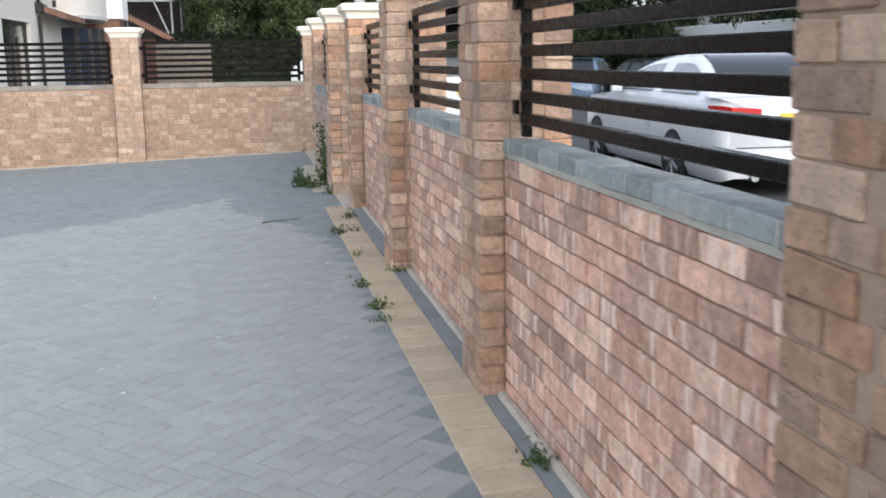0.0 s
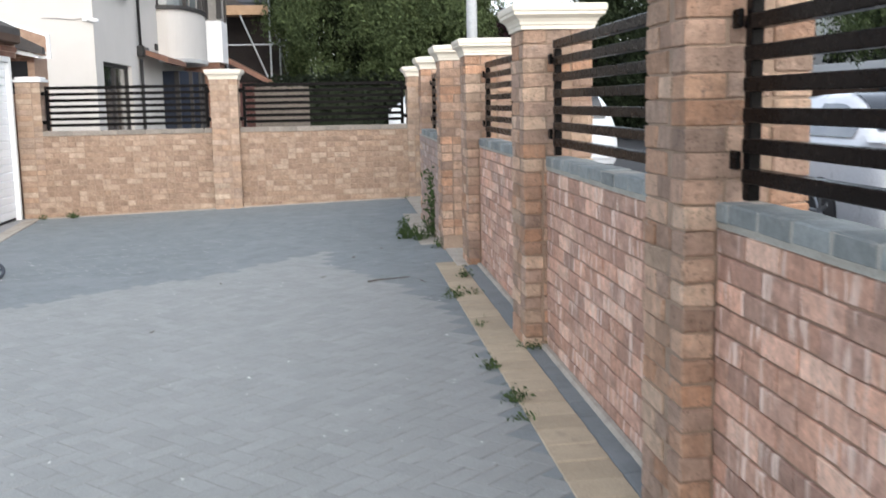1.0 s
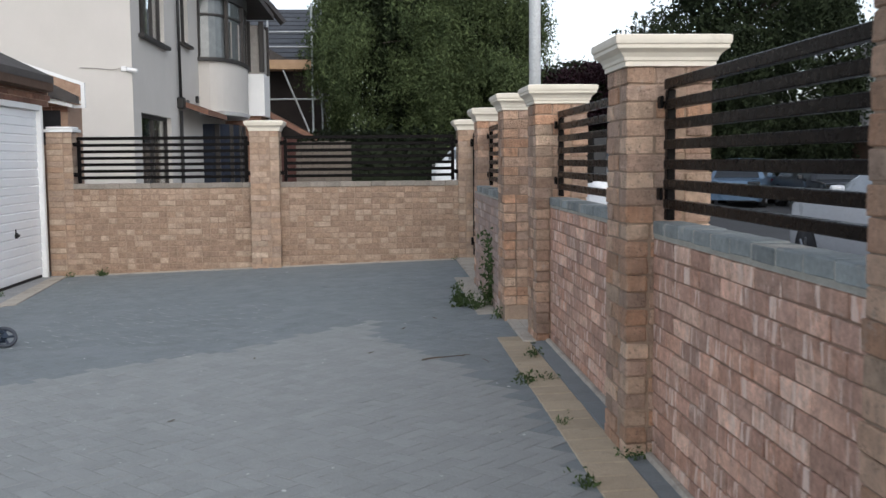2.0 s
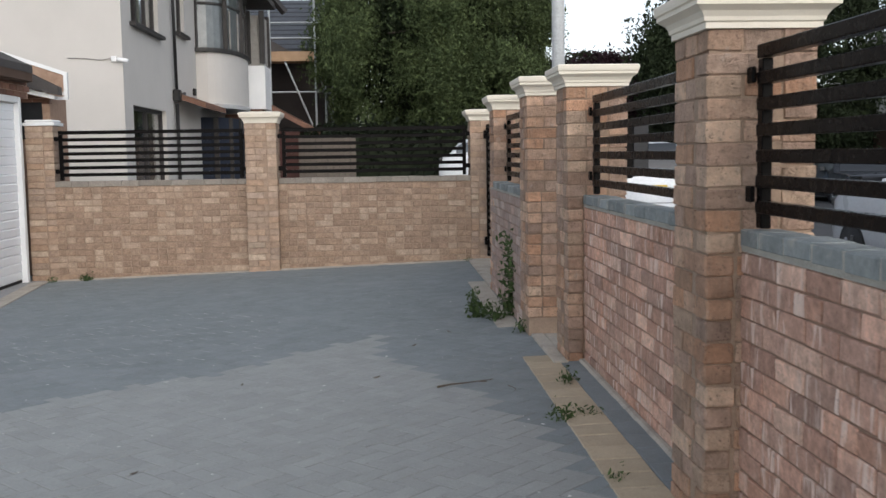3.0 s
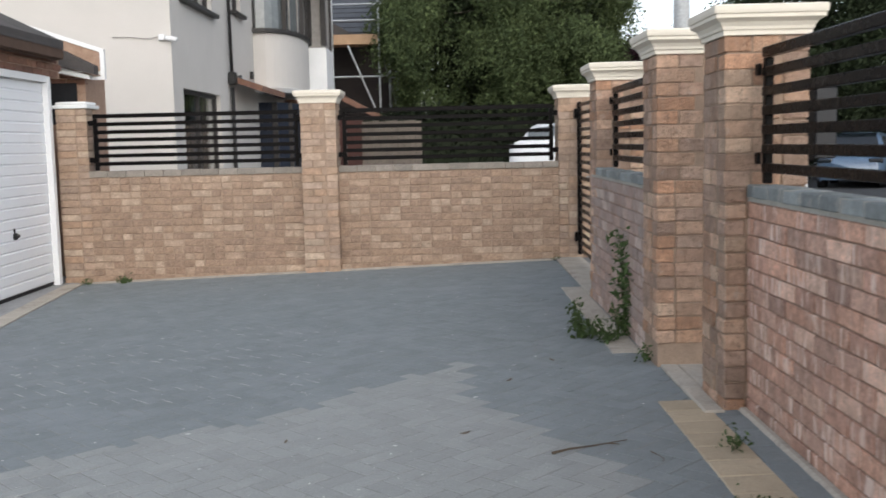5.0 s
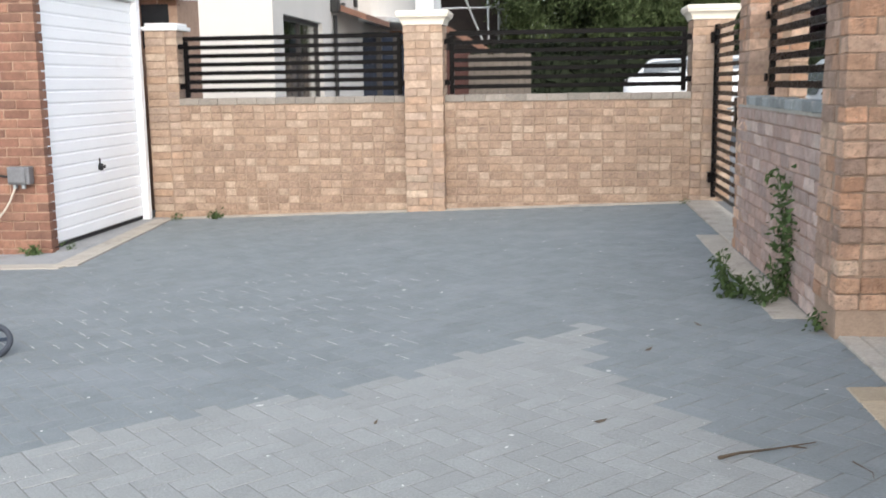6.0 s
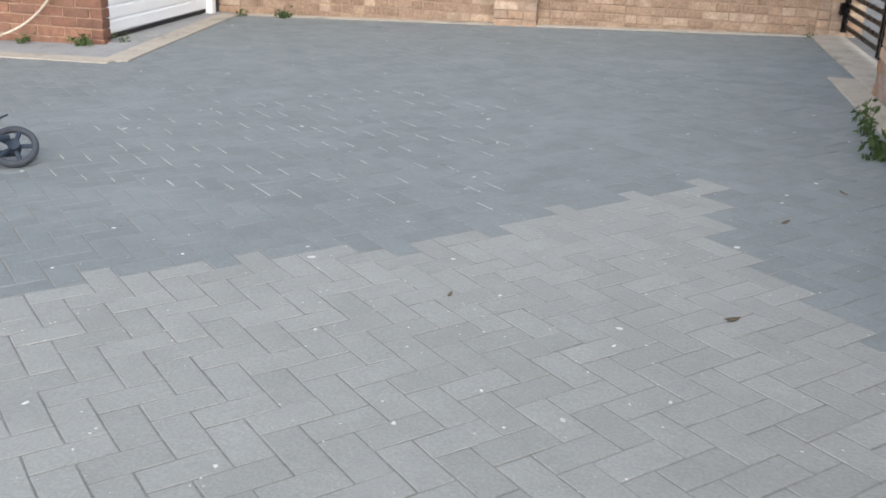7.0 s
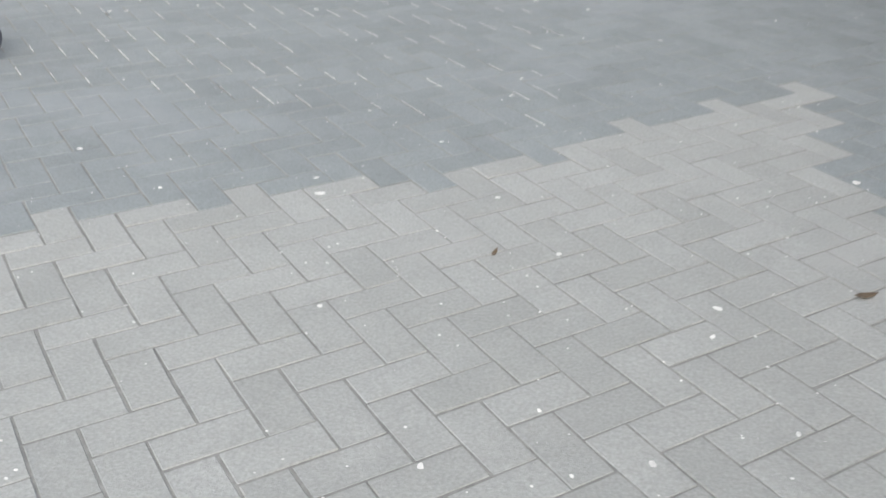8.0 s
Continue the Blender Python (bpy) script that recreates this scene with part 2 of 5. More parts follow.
M_board = surface("scaffold_board", (0.42, 0.28, 0.17), (0.34, 0.22, 0.13), rough=0.85, scale=5, bump=0.2)
M_bark = surface("bark", (0.09, 0.07, 0.055), (0.06, 0.048, 0.04), rough=0.95, scale=14, bump=0.6, bscale=40)
M_grey_plastic = surface("grey_plastic", (0.16, 0.16, 0.165), (0.13, 0.13, 0.135), rough=0.45, bump=0.03)
M_cable = surface("cream_cable", (0.62, 0.55, 0.45), rough=0.6, bump=0.03)
M_black = surface("black_rubber", (0.014, 0.014, 0.015), (0.02, 0.02, 0.021), rough=0.75, bump=0.05)
M_navy_plastic = surface("dark_blue_plastic", (0.03, 0.043, 0.065), (0.022, 0.033, 0.052), rough=0.4, bump=0.02)
M_scooter_tyre = surface("worn_grey_rubber", (0.040, 0.047, 0.060), (0.058, 0.066, 0.080), rough=0.8, bump=0.05)
M_rim = surface("alloy_rim", (0.32, 0.33, 0.34), rough=0.35, metal=0.8, bump=0)
M_carwhite = surface("white_car_paint", (0.62, 0.64, 0.66), (0.60, 0.62, 0.64), rough=0.3, scale=1, bump=0, coat=0.6)
M_carblue = surface("blue_grey_car_paint", (0.11, 0.17, 0.25), (0.10, 0.155, 0.23), rough=0.3, scale=1, bump=0, coat=0.6)
M_cardark = surface("dark_car_paint", (0.02, 0.022, 0.026), rough=0.3, scale=1, bump=0, coat=0.6)
M_carglass = surface("tinted_car_glass", (0.012, 0.016, 0.02), rough=0.12, scale=1, bump=0, spec=0.8)
# opaque grey: light seen through and reflected by the panes is in the colour
M_sideglass = surface("clear_car_glass", (0.17, 0.185, 0.19), (0.10, 0.11, 0.115), rough=0.1, scale=2, bump=0, spec=0.8)
M_tail = surface("red_lens", (0.45, 0.012, 0.012), (0.35, 0.01, 0.01), rough=0.25, bump=0)
M_plate = surface("yellow_plate", (0.70, 0.48, 0.06), rough=0.5, bump=0)
M_maroon = surface("maroon_painted_wall", (0.085, 0.036, 0.028), (0.065, 0.028, 0.022), rough=0.9, scale=4, bump=0.2)
M_wood = surface("dead_twig", (0.10, 0.075, 0.05), (0.07, 0.055, 0.04), rough=0.95, bump=0.2)
M_paper = surface("white_scrap", (0.72, 0.72, 0.70), rough=0.9, bump=0)
M_greywood = surface("weathered_timber", (0.16, 0.135, 0.11), (0.12, 0.10, 0.085), rough=0.9, scale=5, bump=0.2)
M_brownwood = surface("brown_timber", (0.10, 0.06, 0.04), (0.075, 0.045, 0.03), rough=0.85, bump=0.1)


def leafy(name, a, c, vary=0.35):
    m = surface(name, a, c, rough=0.8, scale=1.2, bump=0, vary=vary, island=True, spec=0.12)
    b = m.node_tree.nodes["Principled BSDF"]
    b.inputs["Subsurface Weight"].default_value = 0.0
    return m


M_leaf = leafy("willow_leaf", (0.098, 0.128, 0.052), (0.040, 0.057, 0.024), 0.4)
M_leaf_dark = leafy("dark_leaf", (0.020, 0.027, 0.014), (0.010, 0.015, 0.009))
# deep green of one street tree; inside crowns it stands for their shade
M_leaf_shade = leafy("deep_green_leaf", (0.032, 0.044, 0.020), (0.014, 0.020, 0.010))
M_leaf_street = leafy("street_leaf", (0.10, 0.13, 0.055), (0.05, 0.07, 0.03))
M_leaf_plum = leafy("plum_leaf", (0.032, 0.014, 0.019), (0.02, 0.01, 0.013))
M_weed = leafy("weed_leaf", (0.07, 0.105, 0.038), (0.045, 0.07, 0.026))
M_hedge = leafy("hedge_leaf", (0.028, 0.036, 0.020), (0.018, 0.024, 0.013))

M_glass = bpy.data.materials.new("window_glass")
M_glass.use_nodes = True
gb = M_glass.node_tree.nodes["Principled BSDF"]
gb.inputs["Base Color"].default_value = (0.9, 0.92, 0.93, 1)
gb.inputs["Roughness"].default_value = 0.03
gb.inputs["Transmission Weight"].default_value = 1.0
gb.inputs["IOR"].default_value = 1.45


# ---- mesh helpers ----
def mesh_of(name, verts, faces, mats, smooth=False, index=None):
    me = bpy.data.meshes.new(name)
    me.from_pydata([tuple(v) for v in verts], [], faces)
    for m in (mats if isinstance(mats, (list, tuple)) else [mats]):
        me.materials.append(m)
    if index is not None:
        me.polygons.foreach_set("material_index", index)
    if smooth:
        me.polygons.foreach_set("use_smooth", [True] * len(faces))
    me.update()
    return me


def solid(bm, name, material, smooth=False):
    me = bpy.data.meshes.new(name)
    bmesh.ops.recalc_face_normals(bm, faces=bm.faces)
    bm.to_mesh(me)
    bm.free()
    me.materials.append(material)
    if smooth:
        me.polygons.foreach_set("use_smooth", [True] * len(me.polygons))
    return me


def part(name, bm, material, parent=None, label="", smooth=False):
    """Links a bmesh as one mesh object under a thing or a part."""
    ob = new(name, solid(bm, name, material, smooth))
    ob.parent = parent
    return tagged(ob, label)


def empty(name, at=(0, 0, 0), turn=0.0):
    ob = new(name)
    ob.empty_display_size = 0.1
    ob.matrix_basis = pose(*at, 0, 0, turn)
    return ob


def box(bm, lo, hi, bevel=0.0, seg=1, m=None):
    x0, y0, z0 = lo
    x1, y1, z1 = hi
    made = bmesh.ops.create_cube(bm, size=1.0)["verts"]
    for v in made:
        v.co = Vector((x0 + (v.co.x + 0.5) * (x1 - x0), y0 + (v.co.y + 0.5) * (y1 - y0), z0 + (v.co.z + 0.5) * (z1 - z0)))
    if bevel:
        edges = list({e for v in made for e in v.link_edges})
        made = list({v for f in bmesh.ops.bevel(bm, geom=edges, offset=bevel, segments=seg, affect='EDGES', profile=0.5)["faces"] for v in f.verts} | {v for v in made if v.is_valid})
    if m is not None:
        for v in made:
            v.co = m @ v.co
    return bm


def bx(lo, hi, bevel=0.0, seg=1, m=None):
    return box(bmesh.new(), lo, hi, bevel, seg, m)


def rod(bm, a, b, r, r2=None, sides=10):
    a, b = Vector(a), Vector(b)
    q = (b - a).to_track_quat('Z', 'Y').to_matrix().to_4x4()
    bmesh.ops.create_cone(bm, cap_ends=True, segments=sides, radius1=r, radius2=r if r2 is None else r2, depth=(b - a).length,
                          matrix=Matrix.Translation((a + b) / 2) @ q)
    return bm


def tube(name, pts, r, material, parent=None, label=""):
    cu = bpy.data.curves.new(name, 'CURVE')
    cu.dimensions = '3D'
    cu.bevel_depth, cu.bevel_resolution = r, 3
    sp = cu.splines.new('BEZIER')
    sp.bezier_points.add(len(pts) - 1)
    for p, co in zip(sp.bezier_points, pts):
        p.co = co
        p.handle_left_type = p.handle_right_type = 'AUTO'
    ob = new(name, cu)
    me = bpy.data.meshes.new_from_object(ob.evaluated_get(bpy.context.evaluated_depsgraph_get()))
    bpy.data.objects.remove(ob)
    me.materials.clear()
    me.materials.append(material)
    me.polygons.foreach_set("use_smooth", [True] * len(me.polygons))
    ob = new(name, me)
    ob.parent = parent
    return tagged(ob, label)


def chamfered(sx, sy, sz, c, jit, rng):
    """Verts and faces of a chamfered block about its centre, with slightly uneven corners: 44 triangles."""
    verts, idx, faces = [], {}, []
    for ix in (-1, 1):
        for iy in (-1, 1):
            for iz in (-1, 1):
                j = [rng.uniform(-jit, jit) for _ in range(3)]
                for k in range(3):
                    h = [sx / 2 - c, sy / 2 - c, sz / 2 - c]
                    h[k] += c
                    idx[ix, iy, iz, k] = len(verts)
                    verts.append((ix * h[0] + j[0], iy * h[1] + j[1], iz * h[2] + j[2]))
    s = (-1, 1)
    for a in s:
        faces.append([idx[a, b, c2, 0] for b, c2 in ((-1, -1), (1, -1), (1, 1), (-1, 1))][::a])
        faces.append([idx[b, a, c2, 1] for b, c2 in ((-1, -1), (1, -1), (1, 1), (-1, 1))][::-a])
        faces.append([idx[b, c2, a, 2] for b, c2 in ((-1, -1), (1, -1), (1, 1), (-1, 1))][::a])
    for a in s:
        for b in s:
            faces.append([idx[-1, a, b, 1], idx[1, a, b, 1], idx[1, a, b, 2], idx[-1, a, b, 2]][::-a * b])
            faces.append([idx[a, -1, b, 0], idx[a, 1, b, 0], idx[a, 1, b, 2], idx[a, -1, b, 2]][::a * b])
            faces.append([idx[a, b, -1, 0], idx[a, b, 1, 0], idx[a, b, 1, 1], idx[a, b, -1, 1]][::-a * b])
            for c2 in s:
                faces.append([idx[a, b, c2, 0], idx[a, b, c2, 1], idx[a, b, c2, 2]][::a * b * c2])
    out = []
    for f in faces:
        p = [Vector(verts[i]) for i in f]
        out.append(f if (p[1] - p[0]).cross(p[2] - p[1]).dot(sum(p, Vector())) > 0 else f[::-1])
    return verts, out


BLOCKS = {}


def block_mesh(kind, size, material, c=0.004, jit=0.0025, kinds=6):
    """One of a few shared meshes for alike blocks."""
    key = (kind, tuple(round(v, 3) for v in size), material.name)
    if key not in BLOCKS:
        rng = random.Random(str(key))
        BLOCKS[key] = [mesh_of(kind, *chamfered(*size, c, jit, rng), material) for _ in range(kinds)]
    return random.choice(BLOCKS[key])


def piece(name, me, parent, at, turn=None):
    ob = new(name, me)
    ob.parent = parent
    ob.matrix_basis = Matrix.Translation(at) @ (turn or Matrix())
    return ob


def ground_z(x):
    return 0.03 * x


COURSE, JOINT, LONG, SHORT, TALL = 0.0681, 0.009, 0.188, 0.0895, 0.059


def brick_courses(wall, axis, a0, a1, face, inward, top, courses, material, start=0, proud=0.0018, headers=0.35):
    """Bricks of a wall's visible face, course by course from the top. axis: 'x' or 'y'; inward: +1 or -1 across it."""
    for r in range(courses):
        z = top - r * COURSE - JOINT - TALL / 2
        a = a0 - (LONG / 2 if (r + start) % 2 else 0.0)
        pair = False
        while a < a1 - 0.02:
            ln = LONG
            if pair or random.random() < headers:
                ln, pair = SHORT, not pair
            lo, hi = max(a, a0), min(a + ln, a1)
            if hi - lo > 0.035:
                size = hi - lo
                size = LONG if size > LONG - 0.006 else (round(size / 0.0125) * 0.0125)
                off = face + inward * (0.051 + random.uniform(-proud, proud))
                tilt = pose(0, 0, 0, random.uniform(-0.5, 0.5), random.uniform(-0.5, 0.5), random.uniform(-0.6, 0.6))
                if axis == 'y':
                    piece("brick", block_mesh("brick", (0.1025, size + 0.001, TALL + 0.002), material, 0.003), wall, (off, (lo + hi) / 2, z), tilt)
                else:
                    piece("brick", block_mesh("brick", (size, 0.1025, TALL), material), wall, ((lo + hi) / 2, off, z), tilt)
            a += ln + JOINT


# ---- the ground ----
def build_ground():
    xs = [-600, -60, -14, -7, 0.99, 2.4, 2.41, 60, 600]
    zs = [-0.25, -0.25, -0.25, -0.2120, 0.0277, 0.06, -0.09, -0.09, -0.09]
    ys = [-600, -40, -4, 0, 15, 16, 60, 600]
    verts = [(x, y, z) for y in ys for x, z in zip(xs, zs)]
    nx = len(xs)
    faces = [[j * nx + i, j * nx + i + 1, (j + 1) * nx + i + 1, (j + 1) * nx + i] for j in range(len(ys) - 1) for i in range(nx - 1)]
    mats = [0 if i >= 6 else (1 if i in (4, 5) else 2) for j in range(len(ys) - 1) for i in range(nx - 1)]
    me = mesh_of("ground", verts, faces, [M_asphalt, M_pavement, M_bed], index=mats)
    return tagged(new("ground", me), "grey ground sheet with asphalt street beside the yard", "ground", kind="structure")


ground = build_ground()


# ---- pillars, walls, fence panels ----
P = 0.335          # side of a pillar
TOP = 1.575        # underside of the pillar caps
WALL_TOP = 0.975   # top of the coping


def cap_mesh(side, material):
    """A moulded pillar cap: fillet, cove, broad band, weathered top."""
    prof = [(0.012, 0.0), (0.012, 0.018), (0.018, 0.022), (0.020, 0.034), (0.030, 0.050), (0.046, 0.062), (0.052, 0.066),
            (0.052, 0.080), (0.058, 0.084), (0.060, 0.096), (0.060, 0.112), (0.052, 0.118), (-0.06, 0.128)]
    verts, faces = [], []
    for o, z in prof:
        h = side / 2 + o
        verts += [(-h, -h, z), (h, -h, z), (h, h, z), (-h, h, z)]
    for i in range(len(prof) - 1):
        for k in range(4):
            a, c = i * 4 + k, i * 4 + (k + 1) % 4
            faces.append([a, c, c + 4, a + 4])
    faces += [[3, 2, 1, 0], [len(verts) - 4 + k for k in range(4)]]
    return mesh_of("cap", verts, faces, material)


CAP = cap_mesh(P, M_cap)
PILLARS = []       # (object, x0, y0, base, detail), filled with bricks at the end


def pillar(x0, y0, label, detail=True, group="brick gate pillars"):
    ob = tagged(empty("brick_pillar", (x0 + P / 2, y0 + P / 2, 0)), label, "pillar", group)
    zb = ground_z(x0) - 0.02
    part("core", bx((-P / 2 + 0.005, -P / 2 + 0.005, zb), (P / 2 - 0.005, P / 2 - 0.005, TOP)), M_mortar, ob, "mortar core with recessed joints")
    c = new("cap", CAP)
    c.parent = ob
    c.location = (0, 0, TOP)
    tagged(c, "moulded cream cast-stone cap")
    PILLARS.append((ob, x0, y0, zb))
    return ob


STREET_PILLARS = [(0.86, -0.92), (0.86, 1.36), (0.86, 3.75), (0.86, 6.03), (0.905, 8.60), (0.80, 9.43), (0.81, 11.47)]
for i, (px, py) in enumerate(STREET_PILLARS):
    pillar(px, py, "square buff brick pillar with moulded cream cap, street side")
pillar(0.845, 14.17, "square buff brick pillar with cream cap beside the gate")
pillar(-1.62, 14.07, "square buff brick pillar with cream cap, end wall")

# walls: (name, axis, from, to, face, brick material)
WALLS = []


def garden_wall(name, axis, a0, a1, face, material, label):
    """A low wall's mortar core, and its row of coping bricks; the bricks come at the end."""
    ob = tagged(empty(name), label, "garden wall", kind="structure")
    zb = (ground_z(face) if axis == 'y' else ground_z(a0)) - 0.06
    t = 0.115
    lo, hi = (face + 0.0075, a0, zb), (face + t, a1, 0.958)
    if axis == 'x':
        lo, hi = (a0, face + 0.008, zb), (a1, face + t, 0.958)
    part("core", bx(lo, hi), M_joint if axis == 'y' else M_mortar, ob)
    if axis == 'y':
        part("bed_joint", bx((face - 0.001, a0 + 0.002, 0.905), (face + 0.0074, a1 - 0.002, 0.920)), M_coping_joint, ob, "pale mortar line under the coping")
    WALLS.append((ob, axis, a0, a1, face, material))
    a = a0 + 0.004
    end = 11.47 if a1 == 11.74 else a1
    mid = face - 0.005 + 0.0600
    if axis == 'y':
        part("coping_mortar", bx((mid - 0.059, a0 + 0.002, 0.919), (mid + 0.058, end - 0.002, 0.9710)), M_coping_joint, ob, "pale mortar between the coping bricks")
    while a < end - 0.03:
        ln = min(0.171 if axis == 'y' else 0.176, end - 0.004 - a)
        lift = random.uniform(-0.0015, 0.0015)
        skew = pose(0, 0, 0, random.uniform(-0.5, 0.5), random.uniform(-0.5, 0.5), random.uniform(-0.6, 0.6))
        if axis == 'y':
            piece("coping_brick", block_mesh("coping_brick", (0.124, round(ln, 3), 0.053), M_coping, 0.005), ob, (mid, a + ln / 2, 0.9475 + lift), skew)
        else:
            piece("coping_brick", block_mesh("coping_brick", (round(ln, 3), 0.124, 0.060), M_coping_pale, 0.003, 0.001), ob, (a + ln / 2, mid, 0.942 + lift))
        a += 0.179
    return ob


FACES = [0.95, 0.95, 0.970, 1.0]      # the last stretch stands further back between its pillars
runs = [(-0.92 + P, 1.36), (1.36 + P, 3.75), (3.75 + P, 6.03), (6.03 + P, 8.60)]
for i, (a0, a1) in enumerate(runs):
    garden_wall("wall_street_%d" % (i + 1), 'y', a0, a1, FACES[i], M_rose, "low rose brick garden wall with blue-grey brick coping")
garden_wall("wall_street_5", 'y', 9.43 + P, 11.74, 0.806, M_dull, "low weathered brick wall beside the gate pillar")
garden_wall("wall_end_1", 'x', -1.62 + P, 0.845, 14.18, M_end, "low buff brick end wall with grey coping")
garden_wall("wall_end_2", 'x', -3.70, -1.62, 14.18, M_end, "low buff brick end wall beside the garage")

RAIL_Z = [1.042 + 0.0764 * i for i in range(7)]


def fence_panel(axis, a0, a1, at, label):
    """Seven flat rails between two posts, with bracket lugs to the pillars."""
    ob = tagged(empty("fence_panel"), label, "metal fence", "black rail fence panels")

    def bar(name, lo, hi, bev=0.003):
        (u0, w0, z0), (u1, w1, z1) = lo, hi
        if axis == 'y':
            return part(name, bx((w0, u0, z0), (w1, u1, z1), bev), M_rail, ob)
        return part(name, bx((u0, w0, z0), (u1, w1, z1), bev), M_rail, ob)
    g = 0.045
    for i, z in enumerate(RAIL_Z):
        top = i == 6
        bar("rail", (a0 + g, at - 0.020, z - 0.0185), (a1 - g, at + 0.020, z + (0.0215 if top else 0.0185)))
    for u in (a0 + g, a1 - g - 0.04):
        bar("post", (u, at - 0.016, WALL_TOP + 0.004), (u + 0.04, at + 0.016, 1.48))
    for u, s in ((a0, 1), (a1, -1)):
        for z in (1.080, 1.435):
            lo, hi = sorted((u, u + s * 0.05))
            bar("bracket", (lo, at - 0.034, z - 0.024), (hi, at - 0.020, z + 0.024), 0.004)
    return ob


for (a0, a1), f in zip(runs, FACES):
    fence_panel('y', a0, a1, 1.012 if f < 0.99 else 1.058, "black steel fence panel with seven flat rails")
fence_panel('y', 9.43 + P, 11.47, 0.93, "black steel fence panel with seven flat rails")
fence_panel('x', -1.62 + P, 0.845, 14.243, "black steel fence panel with seven flat rails, end wall")
fence_panel('x', -3.70, -1.62, 14.243, "black steel fence panel with seven flat rails, end wall")


def gate(y0, y1, x, label, lock):
    """A slatted steel gate leaf, hinged on the corner pillar."""
    ob = tagged(empty("metal_gate", (x, y0, 0)), label, "gate")
    w = y1 - y0
    for u in (0.0, w - 0.04):
        part("gate_post", bx((-0.02, u, 0.07), (0.02, u + 0.04, 1.53), 0.003), M_rail, ob)
    for i in range(19):
        z = 0.12 + i * 0.0765
        part("slat", bx((-0.006, 0.04, z - 0.017), (0.006, w - 0.04, z + 0.017), 0.002), M_rail, ob)
    if lock:
        for z in (0.24, 1.42):
            part("hinge", bx((-0.045, w - 0.03, z - 0.045), (-0.018, w + 0.05, z + 0.045), 0.004), M_rail, ob)
        part("lock_box", bx((-0.05, 0.03, 0.72), (-0.018, 0.12, 0.94), 0.006), M_rail, ob)
        lever = bmesh.new()
        rod(lever, (-0.05, 0.075, 0.86), (-0.085, 0.075, 0.86), 0.009)
        rod(lever, (-0.08, 0.075, 0.86), (-0.08, 0.19, 0.855), 0.008)
        part("handle", lever, M_steel, ob, "metal lever handle", True)
    return ob


gate(12.82, 14.13, 1.035, "black steel slatted garden gate, closed", True)
gate(11.85, 12.79, 1.035, "black steel slatted fixed gate leaf", False)

# plinth and edging
foot = bx((0.818, 8.56, -0.05), (0.903, 9.45, ground_z(0.9) + 0.012), 0.006)
box(foot, (0.904, 8.94, -0.05), (1.17, 9.45, ground_z(0.9) + 0.011), 0.006)
tagged(part("footing", foot, M_concrete), "pale concrete footing between two brick pillars", "footing", kind="structure")
tagged(part("kerb", bx((0.64, 9.80, -0.06), (0.80, 12.26, ground_z(0.7) + 0.004), 0.004), M_concrete), "pale concrete kerb strip along the wall", "kerb", kind="structure")
tagged(part("gate_threshold", bx((0.80, 11.83, -0.06), (1.06, 14.17, ground_z(0.95) + 0.010), 0.006), M_concrete), "worn tan concrete threshold under the gate", "threshold", kind="structure")
for (a0, a1), f in zip(runs, FACES):
    tagged(part("mortar_fillet", bx((f - 0.036, a0, -0.02), (f + 0.008, a1, ground_z(0.93) + 0.016), 0.012), M_concrete), "cream mortar fillet at the wall foot", "mortar", kind="structure")
tagged(part("edging_end_wall", bx((-3.72, 14.07, -0.2), (0.845, 14.19, 0.0), 0.004, m=Matrix.Rotation(-0.03, 4, 'Y') @ Matrix.Translation((0, 0, 0.006))), M_concrete), "pale edging strip at the end wall foot", "edging", kind="structure")


# ---- garage ----
GX, GY0, GY1 = -4.0, 12.25, 14.08


